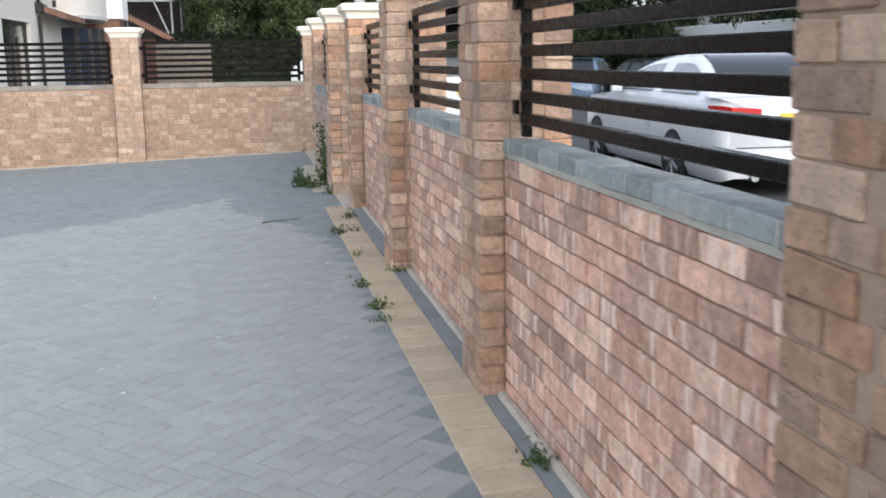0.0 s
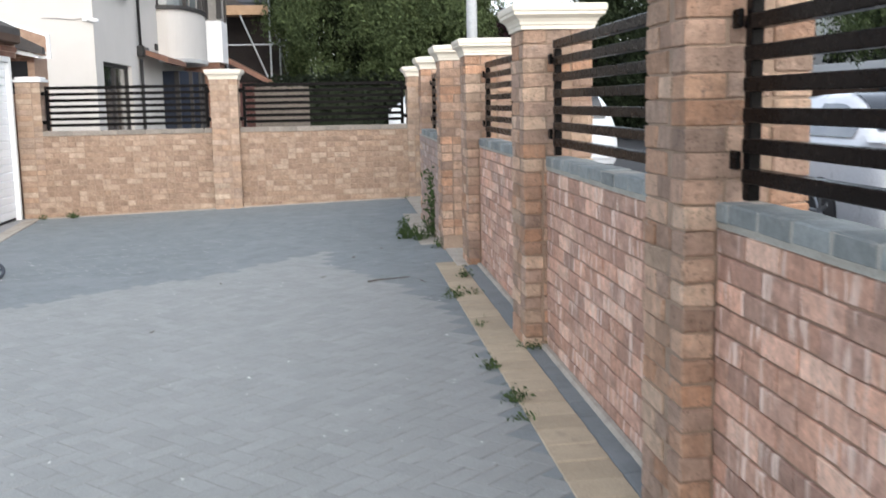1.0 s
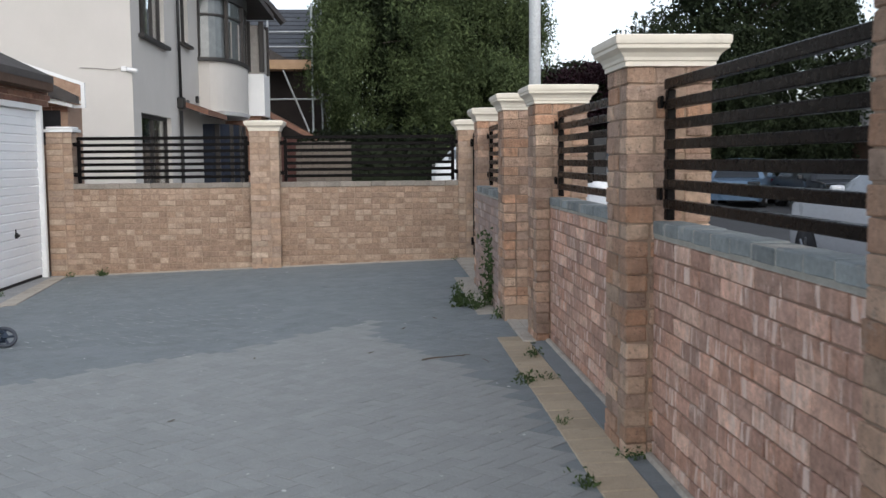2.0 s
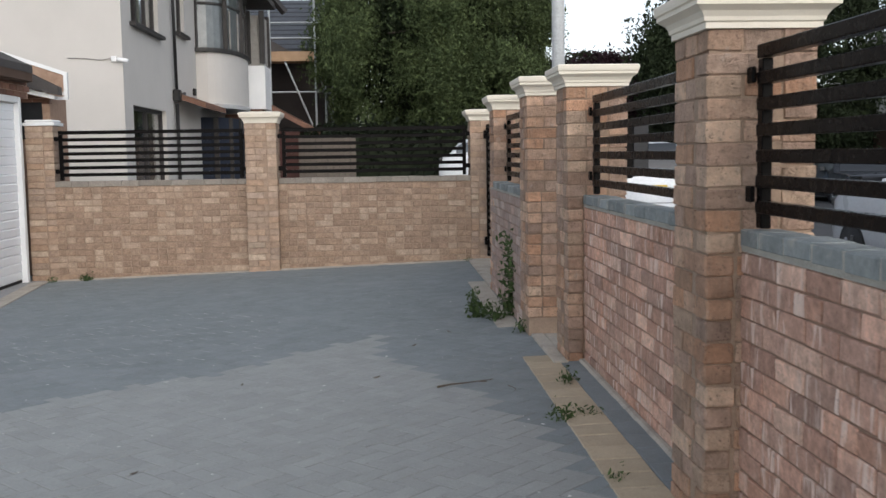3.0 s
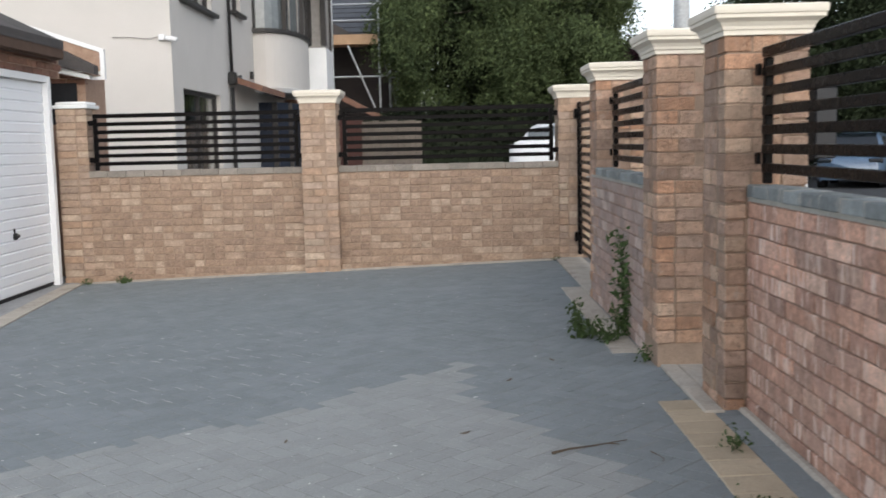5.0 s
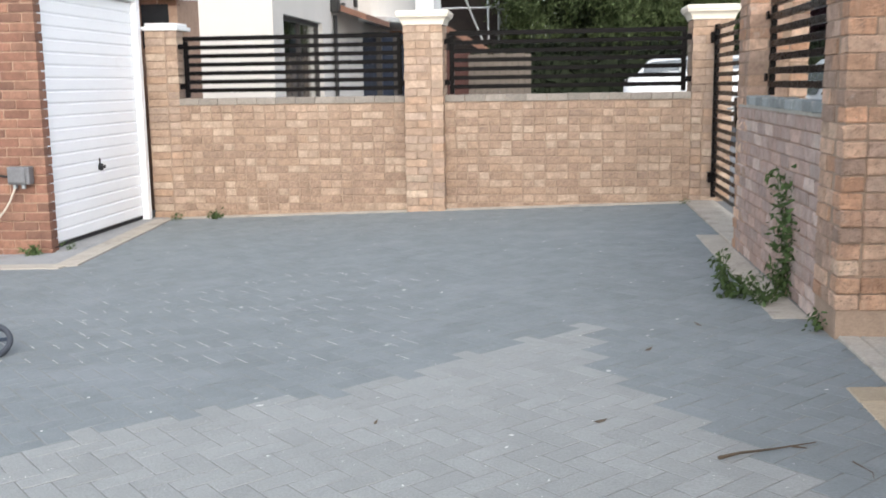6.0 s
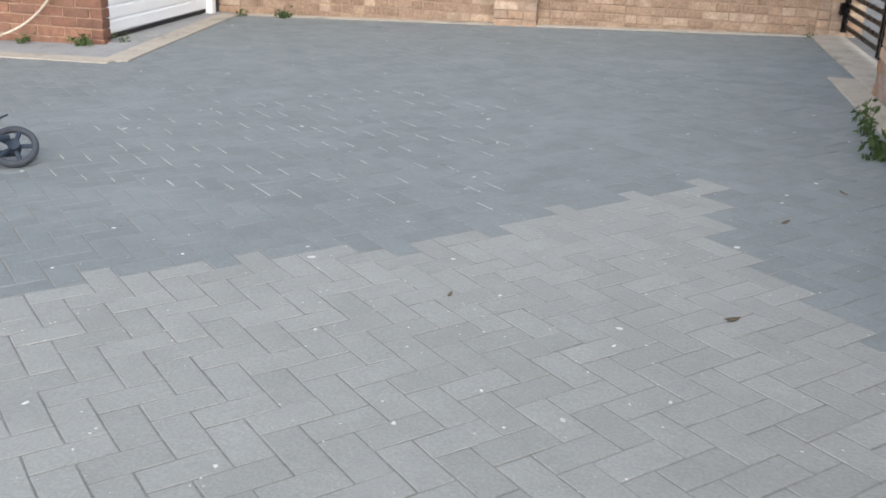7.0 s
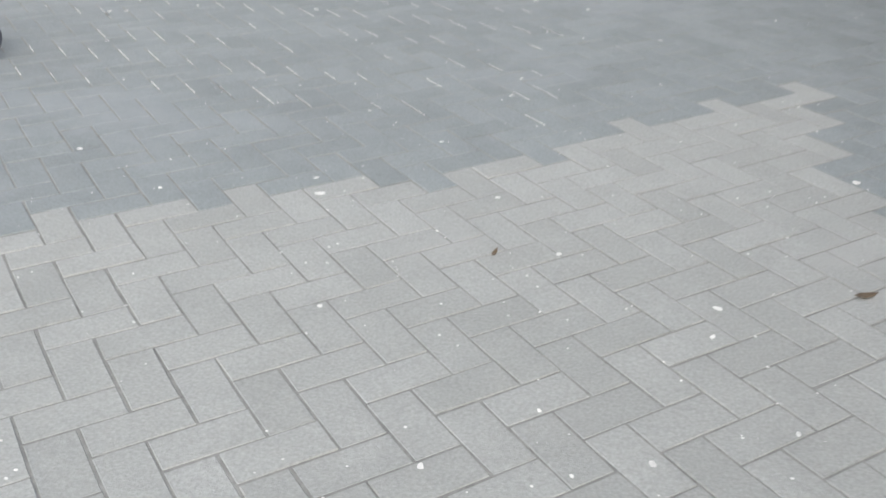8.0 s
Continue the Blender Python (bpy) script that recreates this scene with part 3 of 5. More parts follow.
def garage():
    ob = tagged(empty("garage"), "red brick garage with white up-and-over door and dark roof", "garage")
    zb = -0.16
    body = bmesh.new()
    box(body, (-7.2, GY0 + 0.008, zb - 0.1), (GX - 0.11, GY1 + 0.3, 2.16))
    box(body, (GX - 0.11, GY0 + 0.008, zb - 0.1), (GX - 0.008, GY0 + 0.06, 2.16))
    box(body, (GX - 0.11, GY0 + 0.06, 1.88), (GX - 0.008, GY1 + 0.3, 2.16))
    part("wall", body, M_redmortar, ob, "red brick wall")
    # roof with eaves above the door side
    roof = bmesh.new()
    v = [roof.verts.new(c) for c in ((-3.88, GY0 - 0.15, 2.14), (-3.88, GY1 + 0.12, 2.14), (-5.6, GY1 + 0.12, 2.95), (-5.6, GY0 - 0.15, 2.95),
                                     (-3.88, GY0 - 0.15, 2.22), (-3.88, GY1 + 0.12, 2.22), (-5.6, GY1 + 0.12, 3.05), (-5.6, GY0 - 0.15, 3.05))]
    for f in ((0, 1, 2, 3), (7, 6, 5, 4), (0, 4, 5, 1), (1, 5, 6, 2), (2, 6, 7, 3), (3, 7, 4, 0)):
        roof.faces.new([v[i] for i in f])
    part("roof", roof, M_tile, ob, "dark tiled roof slope")
    part("fascia", bx((-3.91, GY0 - 0.15, 2.05), (-3.885, GY1 + 0.12, 2.15), 0.003), M_brownwood, ob, "brown fascia board")
    part("soffit", bx((GX + 0.002, GY0 - 0.14, 2.04), (-3.912, GY1 + 0.11, 2.055)), M_brownwood, ob, "brown soffit")
    # door
    door = part("door", bx((GX - 0.075, GY0 + 0.085, -0.075), (GX - 0.055, GY1 - 0.05, 1.82)), M_door, ob, "white ribbed garage door")
    n = 20
    for i in range(n):
        z0 = -0.075 + i * (1.895 / n)
        rib = bmesh.new()
        y0, y1 = GY0 + 0.10, GY1 - 0.055
        h = 1.895 / n
        prof = [(GX - 0.056, z0 + 0.002), (GX - 0.042, z0 + 0.012), (GX - 0.040, z0 + h - 0.012), (GX - 0.056, z0 + h - 0.003)]
        a = [rib.verts.new((x, y0, z)) for x, z in prof]
        c = [rib.verts.new((x, y1, z)) for x, z in prof]
        for k in range(3):
            rib.faces.new([a[k], c[k], c[k + 1], a[k + 1]])
        rib.faces.new(a)
        rib.faces.new(c[::-1])
        part("door_panel", rib, M_door, door)
    hb = bmesh.new()
    rod(hb, (GX - 0.042, 13.21, 0.44), (GX - 0.020, 13.21, 0.44), 0.030, sides=16)
    box(hb, (GX - 0.022, 13.175, 0.427), (GX - 0.004, 13.25, 0.453), 0.004)
    box(hb, (GX - 0.042, 13.20, 0.45), (GX - 0.030, 13.215, 0.51), 0.003)
    part("handle", hb, M_black, door, "black turn handle")
    fr = bmesh.new()
    box(fr, (GX - 0.085, GY1 - 0.05, -0.12), (GX + 0.012, GY1 + 0.02, 1.88), 0.004)
    part("door_jamb", fr, M_white, ob, "white painted door jamb")
    part("door_jamb", bx((GX - 0.085, GY0 + 0.052, -0.12), (GX - 0.02, GY0 + 0.085, 1.88), 0.003), M_white, ob)
    part("door_head", bx((GX - 0.085, GY0 + 0.085, 1.822), (GX + 0.006, GY1 - 0.052, 1.885), 0.003), M_white, ob, "white head rail")
    part("door_seal", bx((GX - 0.07, GY0 + 0.09, -0.105), (GX - 0.05, GY1 - 0.05, -0.076)), M_black, ob, "black rubber seal")
    part("sill", bx((GX - 0.11, GY0 + 0.05, -0.22), (GX + 0.16, GY1 + 0.08, -0.108), 0.004), M_apron, ob, "pale concrete door sill")
    return ob


garage_ob = garage()
# pale edging that turns the corner of the garage
apron = bmesh.new()
for a, c in (((-3.87, 14.08), (-3.61, 11.665)), ((-3.61, 11.665), (-7.0, 11.83))):
    d = (Vector(c) - Vector(a)).normalized()
    nrm = Vector((d.y, -d.x)) * 0.085
    q = [Vector(a) - nrm, Vector(c) - nrm, Vector(c) + nrm, Vector(a) + nrm]
    lo = [apron.verts.new((p.x, p.y, ground_z(p.x) - 0.06)) for p in q]
    hi = [apron.verts.new((p.x, p.y, ground_z(p.x) + (0.010 if c[1] == 11.665 else 0.007))) for p in q]
    apron.faces.new(hi)
    for k in range(4):
        apron.faces.new([lo[k], lo[(k + 1) % 4], hi[(k + 1) % 4], hi[k]])
tagged(part("edging", apron, M_concrete), "cream edging strip round the garage apron", "edging", kind="structure")
ap = bmesh.new()
q = [(-3.85, 14.07), (-3.66, 11.73), (-7.0, 11.89), (-7.0, 12.27), (-4.0, 12.27), (-4.0, 14.07)]
ap.faces.new([ap.verts.new((x, y, ground_z(x) + 0.004)) for x, y in q])
tagged(part("apron", ap, M_apron), "pale concrete apron before the garage", "paving", kind="structure")

box_ob = tagged(empty("junction_box", (-4.175, 12.245, 0.462)), "grey weatherproof socket box on the brick garage wall", "socket box")
part("housing", bx((-0.085, -0.075, -0.065), (0.085, 0.0, 0.065), 0.010, 2), M_grey_plastic, box_ob)
part("cover", bx((-0.075, -0.088, -0.050), (0.060, -0.074, 0.056), 0.006, 2), M_grey_plastic, box_ob, "hinged grey cover")
for gx in (-0.045, 0.02):
    part("cable_gland", rod(bmesh.new(), (gx, -0.04, -0.065), (gx, -0.04, -0.095), 0.016), M_steel, box_ob, "pale cable gland")
tube("hose", [(-4.22, 12.20, 0.37), (-4.275, 12.195, 0.26), (-4.36, 12.19, 0.15), (-4.47, 12.18, 0.04), (-4.63, 12.16, -0.06), (-4.82, 12.13, -0.118), (-5.3, 12.11, -0.145)], 0.0075, M_cable)
tagged(bpy.data.objects["hose"], "cream cable hanging down from the socket box", "cable")
tube("cable", [(-4.28, 12.235, 0.45), (-4.5, 12.235, 0.47), (-4.8, 12.235, 0.475), (-5.6, 12.235, 0.48)], 0.008, M_black)
tagged(bpy.data.objects["cable"], "black cable clipped along the brick wall", "cable")


# end pillar beside the garage, with a plain white capping
PEND = tagged(empty("brick_pillar", (-3.845, 14.33, 0)), "buff brick end pillar with plain white capping", "pillar")
part("core", bx((-0.141, -0.141, -0.2), (0.141, 0.141, 1.58)), M_mortar, PEND)
cp = bmesh.new()
box(cp, (-0.17, -0.17, 1.58), (0.17, 0.17, 1.615), 0.004)
box(cp, (-0.15, -0.15, 1.615), (0.15, 0.15, 1.645), 0.012)
part("cap", cp, M_white, PEND, "plain white capping")


# ---- outbuilding behind the end wall ----
def slab(outline, y0, y1):
    """A plate with the given outline in x and z, from y0 to y1."""
    b = bmesh.new()
    v = [b.verts.new((x, y0, z)) for x, z in outline]
    w = [b.verts.new((x, y1, z)) for x, z in outline]
    b.faces.new(v)
    b.faces.new(w[::-1])
    for k in range(len(v)):
        n = (k + 1) % len(v)
        b.faces.new([v[k], w[k], w[n], v[n]])
    return b


def outbuilding():
    ob = tagged(empty("outbuilding"), "small red brick outbuilding with white verge and dark roof", "outbuilding")
    part("wall", bx((-6.5, 14.90, -0.2), (-3.945, 15.5, 1.98)), M_redmortar, ob)
    part("window", bx((-4.30, 14.885, 1.45), (-4.03, 14.905, 1.87)), M_dark, ob, "small window with the room's shade in its colour")
    part("gable", slab([(-6.5, 1.985), (-3.765, 1.985), (-3.765, 2.175), (-6.5, 3.11)], 14.875, 14.90), M_redmortar, ob, "red brick gable")
    part("verge", slab([(-6.5, 3.11), (-3.765, 2.175), (-3.765, 1.93), (-3.86, 1.93), (-3.86, 1.895), (-3.722, 1.895), (-3.722, 2.205), (-6.5, 3.155)], 14.86, 14.905), M_white, ob, "white verge board")
    part("roof", slab([(-6.5, 3.0), (-4.146, 2.214), (-3.785, 2.03), (-3.785, 1.94), (-4.157, 2.03), (-6.5, 2.45)], 14.72, 14.855), M_tile, ob, "dark tiled lean-to roof")
    part("gutter", slab([(-6.5, 2.42), (-4.157, 2.025), (-3.845, 1.935), (-3.845, 1.895), (-4.157, 1.965), (-6.5, 2.36)], 14.76, 14.85), M_white, ob, "white soffit under the lean-to roof")
    for r in range(9):
        z = 1.99 - r * COURSE - TALL / 2 - 0.01
        for k in range(4):
            x = -3.945 - 0.094 - k * (LONG + JOINT) + (0.0 if r % 2 else -0.099)
            if z > 1.85 or x > -4.0 or x < -4.4:
                piece("brick", block_mesh("brick", (LONG, 0.09, TALL), M_red), ob, (x, 14.938, z))
    return ob


outbuilding()


# ---- the white house ----
HX, HY = -3.95, 18.3


def sash(parent, name, axis, a0, a1, z0, z1, at, mullions=1, transom=None, blind=None, label=""):
    """A window: frame bars, panes, and what hangs behind. axis 'y': it lies in a plane of one x (at); 'x': of one y."""
    w = empty(name)
    w.parent = parent
    tagged(w, label)

    def bar(nm, u0, u1, h0, h1, d0, d1, m):
        if axis == 'y':
            return part(nm, bx((at + d0, u0, h0), (at + d1, u1, h1)), m, w)
        return part(nm, bx((u0, at - d1, h0), (u1, at - d0, h1)), m, w)
    fw = 0.06
    bar("frame", a0, a1, z0, z0 + fw, -0.03, 0.03, M_window)
    bar("frame", a0, a1, z1 - fw, z1, -0.03, 0.03, M_window)
    us = [a0 + (a1 - a0) * k / (mullions + 1) for k in range(mullions + 2)]
    for k, u in enumerate(us):
        u0 = u if k == 0 else (u - fw if k == len(us) - 1 else u - fw / 2)
        bar("frame", u0, u0 + fw, z0 + fw, z1 - fw, -0.03, 0.03, M_window)
    if transom:
        bar("frame", a0 + fw, a1 - fw, transom - fw / 2, transom + fw / 2, -0.028, 0.028, M_window)
    g = bar("pane", a0 + fw, a1 - fw, z0 + fw, z1 - fw, -0.012, -0.006, M_glass)
    g.visible_shadow = False
    # dark sheet behind the pane, coloured as the unlit room
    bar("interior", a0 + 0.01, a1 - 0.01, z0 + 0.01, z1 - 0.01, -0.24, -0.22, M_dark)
    if blind:
        for k in range(mullions + 1):
            u0, u1 = us[k], us[k + 1]
            bar("curtain", u0 + 0.05, u0 + (u1 - u0) * 0.42, z0 + 0.05, z1 - 0.05, -0.16, -0.13, blind)
    return w


def white_house():
    ob = tagged(empty("house"), "white rendered two-storey house with a bay and dark window frames", "house")
    # side wall facing the yard, with openings through it
    part("end_wall", bx((-12.0, HY, -0.3), (HX, HY + 0.25, 5.6)), M_render, ob, "cream rendered end wall")
    ops = [(18.82, 21.15, -0.1, 2.03), (18.90, 20.80, 3.30, 4.75), (22.35, 23.10, 3.56, 4.75)]
    cuts = sorted({HY + 0.25, 30.0, *[o[0] for o in ops], *[o[1] for o in ops]})
    for y0, y1 in zip(cuts, cuts[1:]):
        holes = sorted((o[2], o[3]) for o in ops if o[0] < (y0 + y1) / 2 < o[1])
        z = -0.3
        for h0, h1 in holes:
            if h0 > z:
                part("side_wall", bx((HX - 0.25, y0, z), (HX, y1, h0)), M_render, ob)
            z = h1
        part("side_wall", bx((HX - 0.25, y0, z), (HX, y1, 5.6)), M_render, ob)
    sash(ob, "window", 'y', 18.82, 21.15, 0.0, 2.03, HX - 0.10, 1, None, M_navy, "dark framed patio door")
    sash(ob, "window", 'y', 18.90, 20.80, 3.30, 4.75, HX - 0.10, 2, None, M_curtain, "dark framed upper window")
    sash(ob, "window", 'y', 22.35, 23.10, 3.56, 4.75, HX - 0.10, 0, None, M_curtain, "narrow dark framed upper window")
    for y0, y1, z in ((18.80, 20.90, 3.30), (22.25, 23.20, 3.56)):
        part("sill", bx((HX - 0.05, y0, z - 0.06), (HX + 0.10, y1, z), 0.004), M_window, ob, "dark window sill")
    # rounded bay
    cy, ry, rx = 26.0, 1.80, 0.78

    def arc(r=1.0):
        return [(HX + rx * r * math.sin(a) ** 0.7 if math.sin(a) > 0 else HX, cy - ry * r * math.cos(a)) for a in [math.pi * k / 18 for k in range(19)]]

    def ring(name, z0, z1, r0, r1, m, label=""):
        bmr = bmesh.new()
        lo = [bmr.verts.new((x, y, z0)) for x, y in arc(r0)]
        hi = [bmr.verts.new((x, y, z1)) for x, y in arc(r1)]
        for k in range(18):
            bmr.faces.new([lo[k], lo[k + 1], hi[k + 1], hi[k]])
        bmr.faces.new(lo)
        bmr.faces.new(hi[::-1])
        return part(name, bmr, m, ob, label, False)
    ring("bay_apron", 2.32, 3.38, 1.0, 1.0, M_render, "rounded white bay apron")
    ring("bay_drip", 2.24, 2.32, 1.0, 1.05, M_white, "white drip moulding")
    ring("bay_sill", 3.38, 3.46, 1.05, 1.05, M_window, "dark bay window sill")
    ring("bay_head", 4.72, 5.0, 1.02, 1.02, M_window, "dark bay window head")
    ring("bay_glass", 3.46, 4.72, 0.93, 0.93, M_sideglass, "bay window panes with pale reflections in the colour")
    pts = arc(0.97)
    for k in (0, 4, 8, 13, 18):
        x, y = pts[k]
        part("mullion", bx((x - 0.04, y - 0.05, 3.46), (x + 0.04, y + 0.05, 4.72)), M_window, ob)
    ring("bay_transom", 4.36, 4.41, 0.955, 0.955, M_window, "dark transom bar")
    for k in (5, 7):
        x, y = arc(0.945)[k]
        part("curtain", bx((x - 0.012, y - 0.05, 3.5), (x + 0.012, y + 0.05, 4.3), 0.008), M_curtain, ob)
    # ground floor of the bay, under a small tiled roof
    ring("bay_base", -0.2, 2.05, 0.82, 0.82, M_navy, "dark navy bay doors")
    pts = arc(0.83)
    for k in (2, 5, 8, 11, 14, 17):
        x, y = pts[k]
        part("door_stile", bx((x - 0.05, y - 0.05, -0.2), (x + 0.05, y + 0.05, 2.05)), M_window, ob)
    can = bmesh.new()
    v = [can.verts.new(c) for c in ((HX, 22.0, 2.42), (HX, 24.4, 2.42), (HX + 0.55, 24.4, 2.22), (HX + 0.55, 22.0, 2.22))]
    w = [can.verts.new((p.co.x, p.co.y, p.co.z - 0.10)) for p in v]
    can.faces.new(v)
    can.faces.new(w[::-1])
    for k in range(4):
        can.faces.new([v[k], w[k], w[(k + 1) % 4], v[(k + 1) % 4]])
    part("canopy", can, M_terracotta, ob, "small brown tiled canopy")
    # second, square bay beyond
    part("porch_wall", bx((HX, 27.75, 2.36), (HX + 1.0, 29.0, 3.40)), M_white, ob, "white square projection")
    part("porch_window", bx((HX + 0.1, 27.78, 3.40), (HX + 0.95, 28.95, 4.6)), M_curtain, ob)
    for x, y in ((HX + 0.95, 27.78), (HX + 0.62, 27.78), (HX + 0.95, 28.9)):
        part("porch_post", bx((x - 0.06, y - 0.06, 3.45), (x + 0.06, y + 0.06, 4.7)), M_window, ob)
    part("porch_base", bx((HX, 27.8, -0.3), (HX + 0.9, 28.9, 2.36)), M_red, ob, "red brick porch")
    # eaves
    rf = bmesh.new()
    v = [rf.verts.new(c) for c in ((HX - 2.5, 18.0, 7.0), (HX + 0.45, 18.0, 5.45), (HX + 0.45, 30.4, 5.45), (HX - 2.5, 30.4, 7.0))]
    w = [rf.verts.new((p.co.x, p.co.y, p.co.z - 0.14)) for p in v]
    rf.faces.new(v)
    rf.faces.new(w[::-1])
    for k in range(4):
        rf.faces.new([v[k], w[k], w[(k + 1) % 4], v[(k + 1) % 4]])
    part("roof", rf, M_tile, ob, "dark tiled roof")
    part("bay_roof", bx((HX, 24.0, 4.98), (HX + 1.1, 29.6, 5.12)), M_tile, ob, "dark bay roof edge")
    bar = bmesh.new()
    rod(bar, (HX + 1.0, 29.55, 5.35), (HX + 1.35, 29.55, 4.9), 0.10, sides=4)
    rod(bar, (HX + 1.0, 29.55, 5.35), (HX + 0.2, 29.55, 6.1), 0.10, sides=4)
    part("bargeboard", bar, M_window, ob, "dark bargeboard")
    # drainpipe and hopper
    pipe = bmesh.new()
    rod(pipe, (HX + 0.06, 21.85, -0.2), (HX + 0.06, 21.85, 2.2), 0.034)
    rod(pipe, (HX + 0.06, 21.85, 2.45), (HX + 0.06, 21.75, 5.4), 0.030)
    part("drainpipe", pipe, M_pipe, ob, "black drainpipe", True)
    part("hopper", bx((HX, 21.76, 2.24), (HX + 0.13, 21.98, 2.46), 0.02), M_pipe, ob, "black hopper head")
    part("waste_pipe", rod(bmesh.new(), (HX + 0.08, 21.9, 2.32), (HX + 0.05, 22.6, 2.42), 0.04), M_pipe, ob)
    part("vent", bx((HX, 23.72, 2.46), (HX + 0.06, 23.86, 2.60), 0.01), M_pipe, ob, "small dark wall vent")
    return ob


house = white_house()
cam_ob = tagged(empty("security_camera", (HX, HY - 0.02, 2.66)), "white bullet security camera on the house corner", "security camera")
cb = bmesh.new()
rod(cb, (-0.06, -0.04, 0.01), (0.10, -0.08, -0.02), 0.032, sides=14)
part("body", cb, M_white, cam_ob, "", True)
part("bracket", bx((-0.16, -0.03, -0.02), (-0.08, 0.02, 0.06), 0.008), M_white, cam_ob)
tube("cable", [(HX - 0.15, HY - 0.012, 2.70), (HX - 0.30, HY - 0.012, 2.67), (HX - 0.52, HY - 0.012, 2.69), (HX - 0.80, HY - 0.012, 2.70)], 0.007, M_curtain)
tagged(bpy.data.objects["cable.001"], "thin white cable clipped to the rendered wall", "cable")


# ---- house under repair behind, with scaffold ----
def repair_house():
    ob = tagged(empty("house", (0, 0, 0)), "dark house under repair with grey slate roof", "house")
    part("wall", bx((-9.0, 38.0, -0.3), (-1.2, 44.0, 4.6)), M_scaffold_shade, ob, "dark unfinished wall")
    rf = bmesh.new()
    v = [rf.verts.new(c) for c in ((-9.0, 37.4, 4.75), (-0.9, 37.4, 4.75), (-0.9, 41.0, 6.9), (-9.0, 41.0, 6.9))]
    w = [rf.verts.new((p.co.x, p.co.y, p.co.z - 0.2)) for p in v]
    rf.faces.new(v)
    rf.faces.new(w[::-1])
    for k in range(4):
        rf.faces.new([v[k], w[k], w[(k + 1) % 4], v[(k + 1) % 4]])
    part("roof", rf, M_slate, ob, "grey slate roof")
    for k in range(11):
        y, z = 37.40 + k * 0.33, 4.76 + k * 0.197
        part("slate_course", bx((-9.0, y, z), (-0.9, y + 0.36, z + 0.05), m=Matrix.Translation((0, y, z)) @ Matrix.Rotation(math.atan(0.597) - 0.05, 4, 'X') @ Matrix.Translation((0, -y, -z))), M_slate, ob)
    part("porch_roof", slab([(-4.9, 5.75), (-3.9, 5.05), (-3.0, 4.52), (-4.9, 4.52)], 35.75, 37.3), M_tile, ob, "dark porch roof slope")
    # dark plates on the wall colour in the shade of openings
    for x in (-6.6, -4.9, -3.4):
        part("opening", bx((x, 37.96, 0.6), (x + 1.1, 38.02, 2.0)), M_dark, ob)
    lean = bmesh.new()
    v = [lean.verts.new(c) for c in ((-4.4, 33.2, 3.25), (-2.0, 33.2, 1.95), (-2.0, 36.5, 1.95), (-4.4, 36.5, 3.25))]
    w = [lean.verts.new((p.co.x, p.co.y, p.co.z - 0.16)) for p in v]
    lean.faces.new(v)
    lean.faces.new(w[::-1])
    for k in range(4):
        lean.faces.new([v[k], w[k], w[(k + 1) % 4], v[(k + 1) % 4]])
    part("lean_to_roof", lean, M_terracotta, ob, "brown tiled lean-to roof")
    part("lean_to_wall", bx((-4.3, 33.4, -0.3), (-2.62, 36.4, 1.95)), M_maroon, ob, "dark maroon lean-to wall")
    return ob


repair_house()
sc = tagged(empty("scaffold"), "galvanised tube scaffold with timber boards round the house", "scaffold")
for x, y in ((-5.4, 35.2), (-3.63, 35.2), (-2.22, 35.2), (-1.98, 36.4), (-1.80, 37.3)):
    part("standard", rod(bmesh.new(), (x, y, -0.2), (x, y, 6.3), 0.034, sides=8), M_steel, sc)
for z in (3.22, 4.90, 5.38):
    part("ledger", rod(bmesh.new(), (-6.2, 35.2, z), (-2.1, 35.2, z), 0.028, sides=8), M_steel, sc)
    part("transom", rod(bmesh.new(), (-2.22, 35.1, z + 0.06), (-1.78, 37.4, z + 0.06), 0.028, sides=8), M_steel, sc)
part("brace", rod(bmesh.new(), (-3.16, 35.15, 4.16), (-2.30, 35.15, 2.06), 0.030, sides=8), M_steel, sc)
part("brace", rod(bmesh.new(), (-2.20, 35.25, 4.16), (-1.80, 37.3, 2.3), 0.030, sides=8), M_steel, sc)
for y in (35.3, 35.6, 35.9):
    part("board", bx((-6.4, y, 4.20), (-2.2, y + 0.26, 4.50 if y == 35.3 else 4.25)), M_board, sc)

# wall and fence visible past the end wall
gf = tagged(empty("garden_fence", (-2.38, 30.0, -0.3)), "weathered timber board fence under the tree", "fence", kind="structure")
for k in range(10):
    part("board", bx((k * 0.152, 0.02 * (k % 2), 0), (k * 0.152 + 0.147, 0.02 * (k % 2) + 0.025, 2.04 + 0.012 * (k * 7 % 3)), 0.004), M_greywood, gf)
part("rail", bx((0, 0.05, 1.5), (1.52, 0.10, 1.58)), M_greywood, gf)
part("rail", bx((0, 0.05, 0.5), (1.52, 0.10, 0.58)), M_greywood, gf)


# ---- street ----
lp = tagged(empty("street_lamp", (1.255, 10.87, 0)), "grey painted steel lamp post behind the wall", "street lamp")
lb = bmesh.new()
rod(lb, (0, 0, -0.05), (0, 0, 1.1), 0.075, sides=16)
rod(lb, (0, 0, 1.1), (0, 0, 1.16), 0.075, 0.052, sides=16)
rod(lb, (0, 0, 1.16), (0, 0, 6.2), 0.052, 0.045, sides=16)
part("column", lb, M_lamp, lp, "", True)
la = bmesh.new()
rod(la, (0, 0, 6.15), (0.9, 0, 6.4), 0.03)
part("arm", la, M_lamp, lp)
part("lantern", bx((0.8, -0.09, 6.36), (1.4, 0.09, 6.48), 0.03, 2), M_lamp, lp)


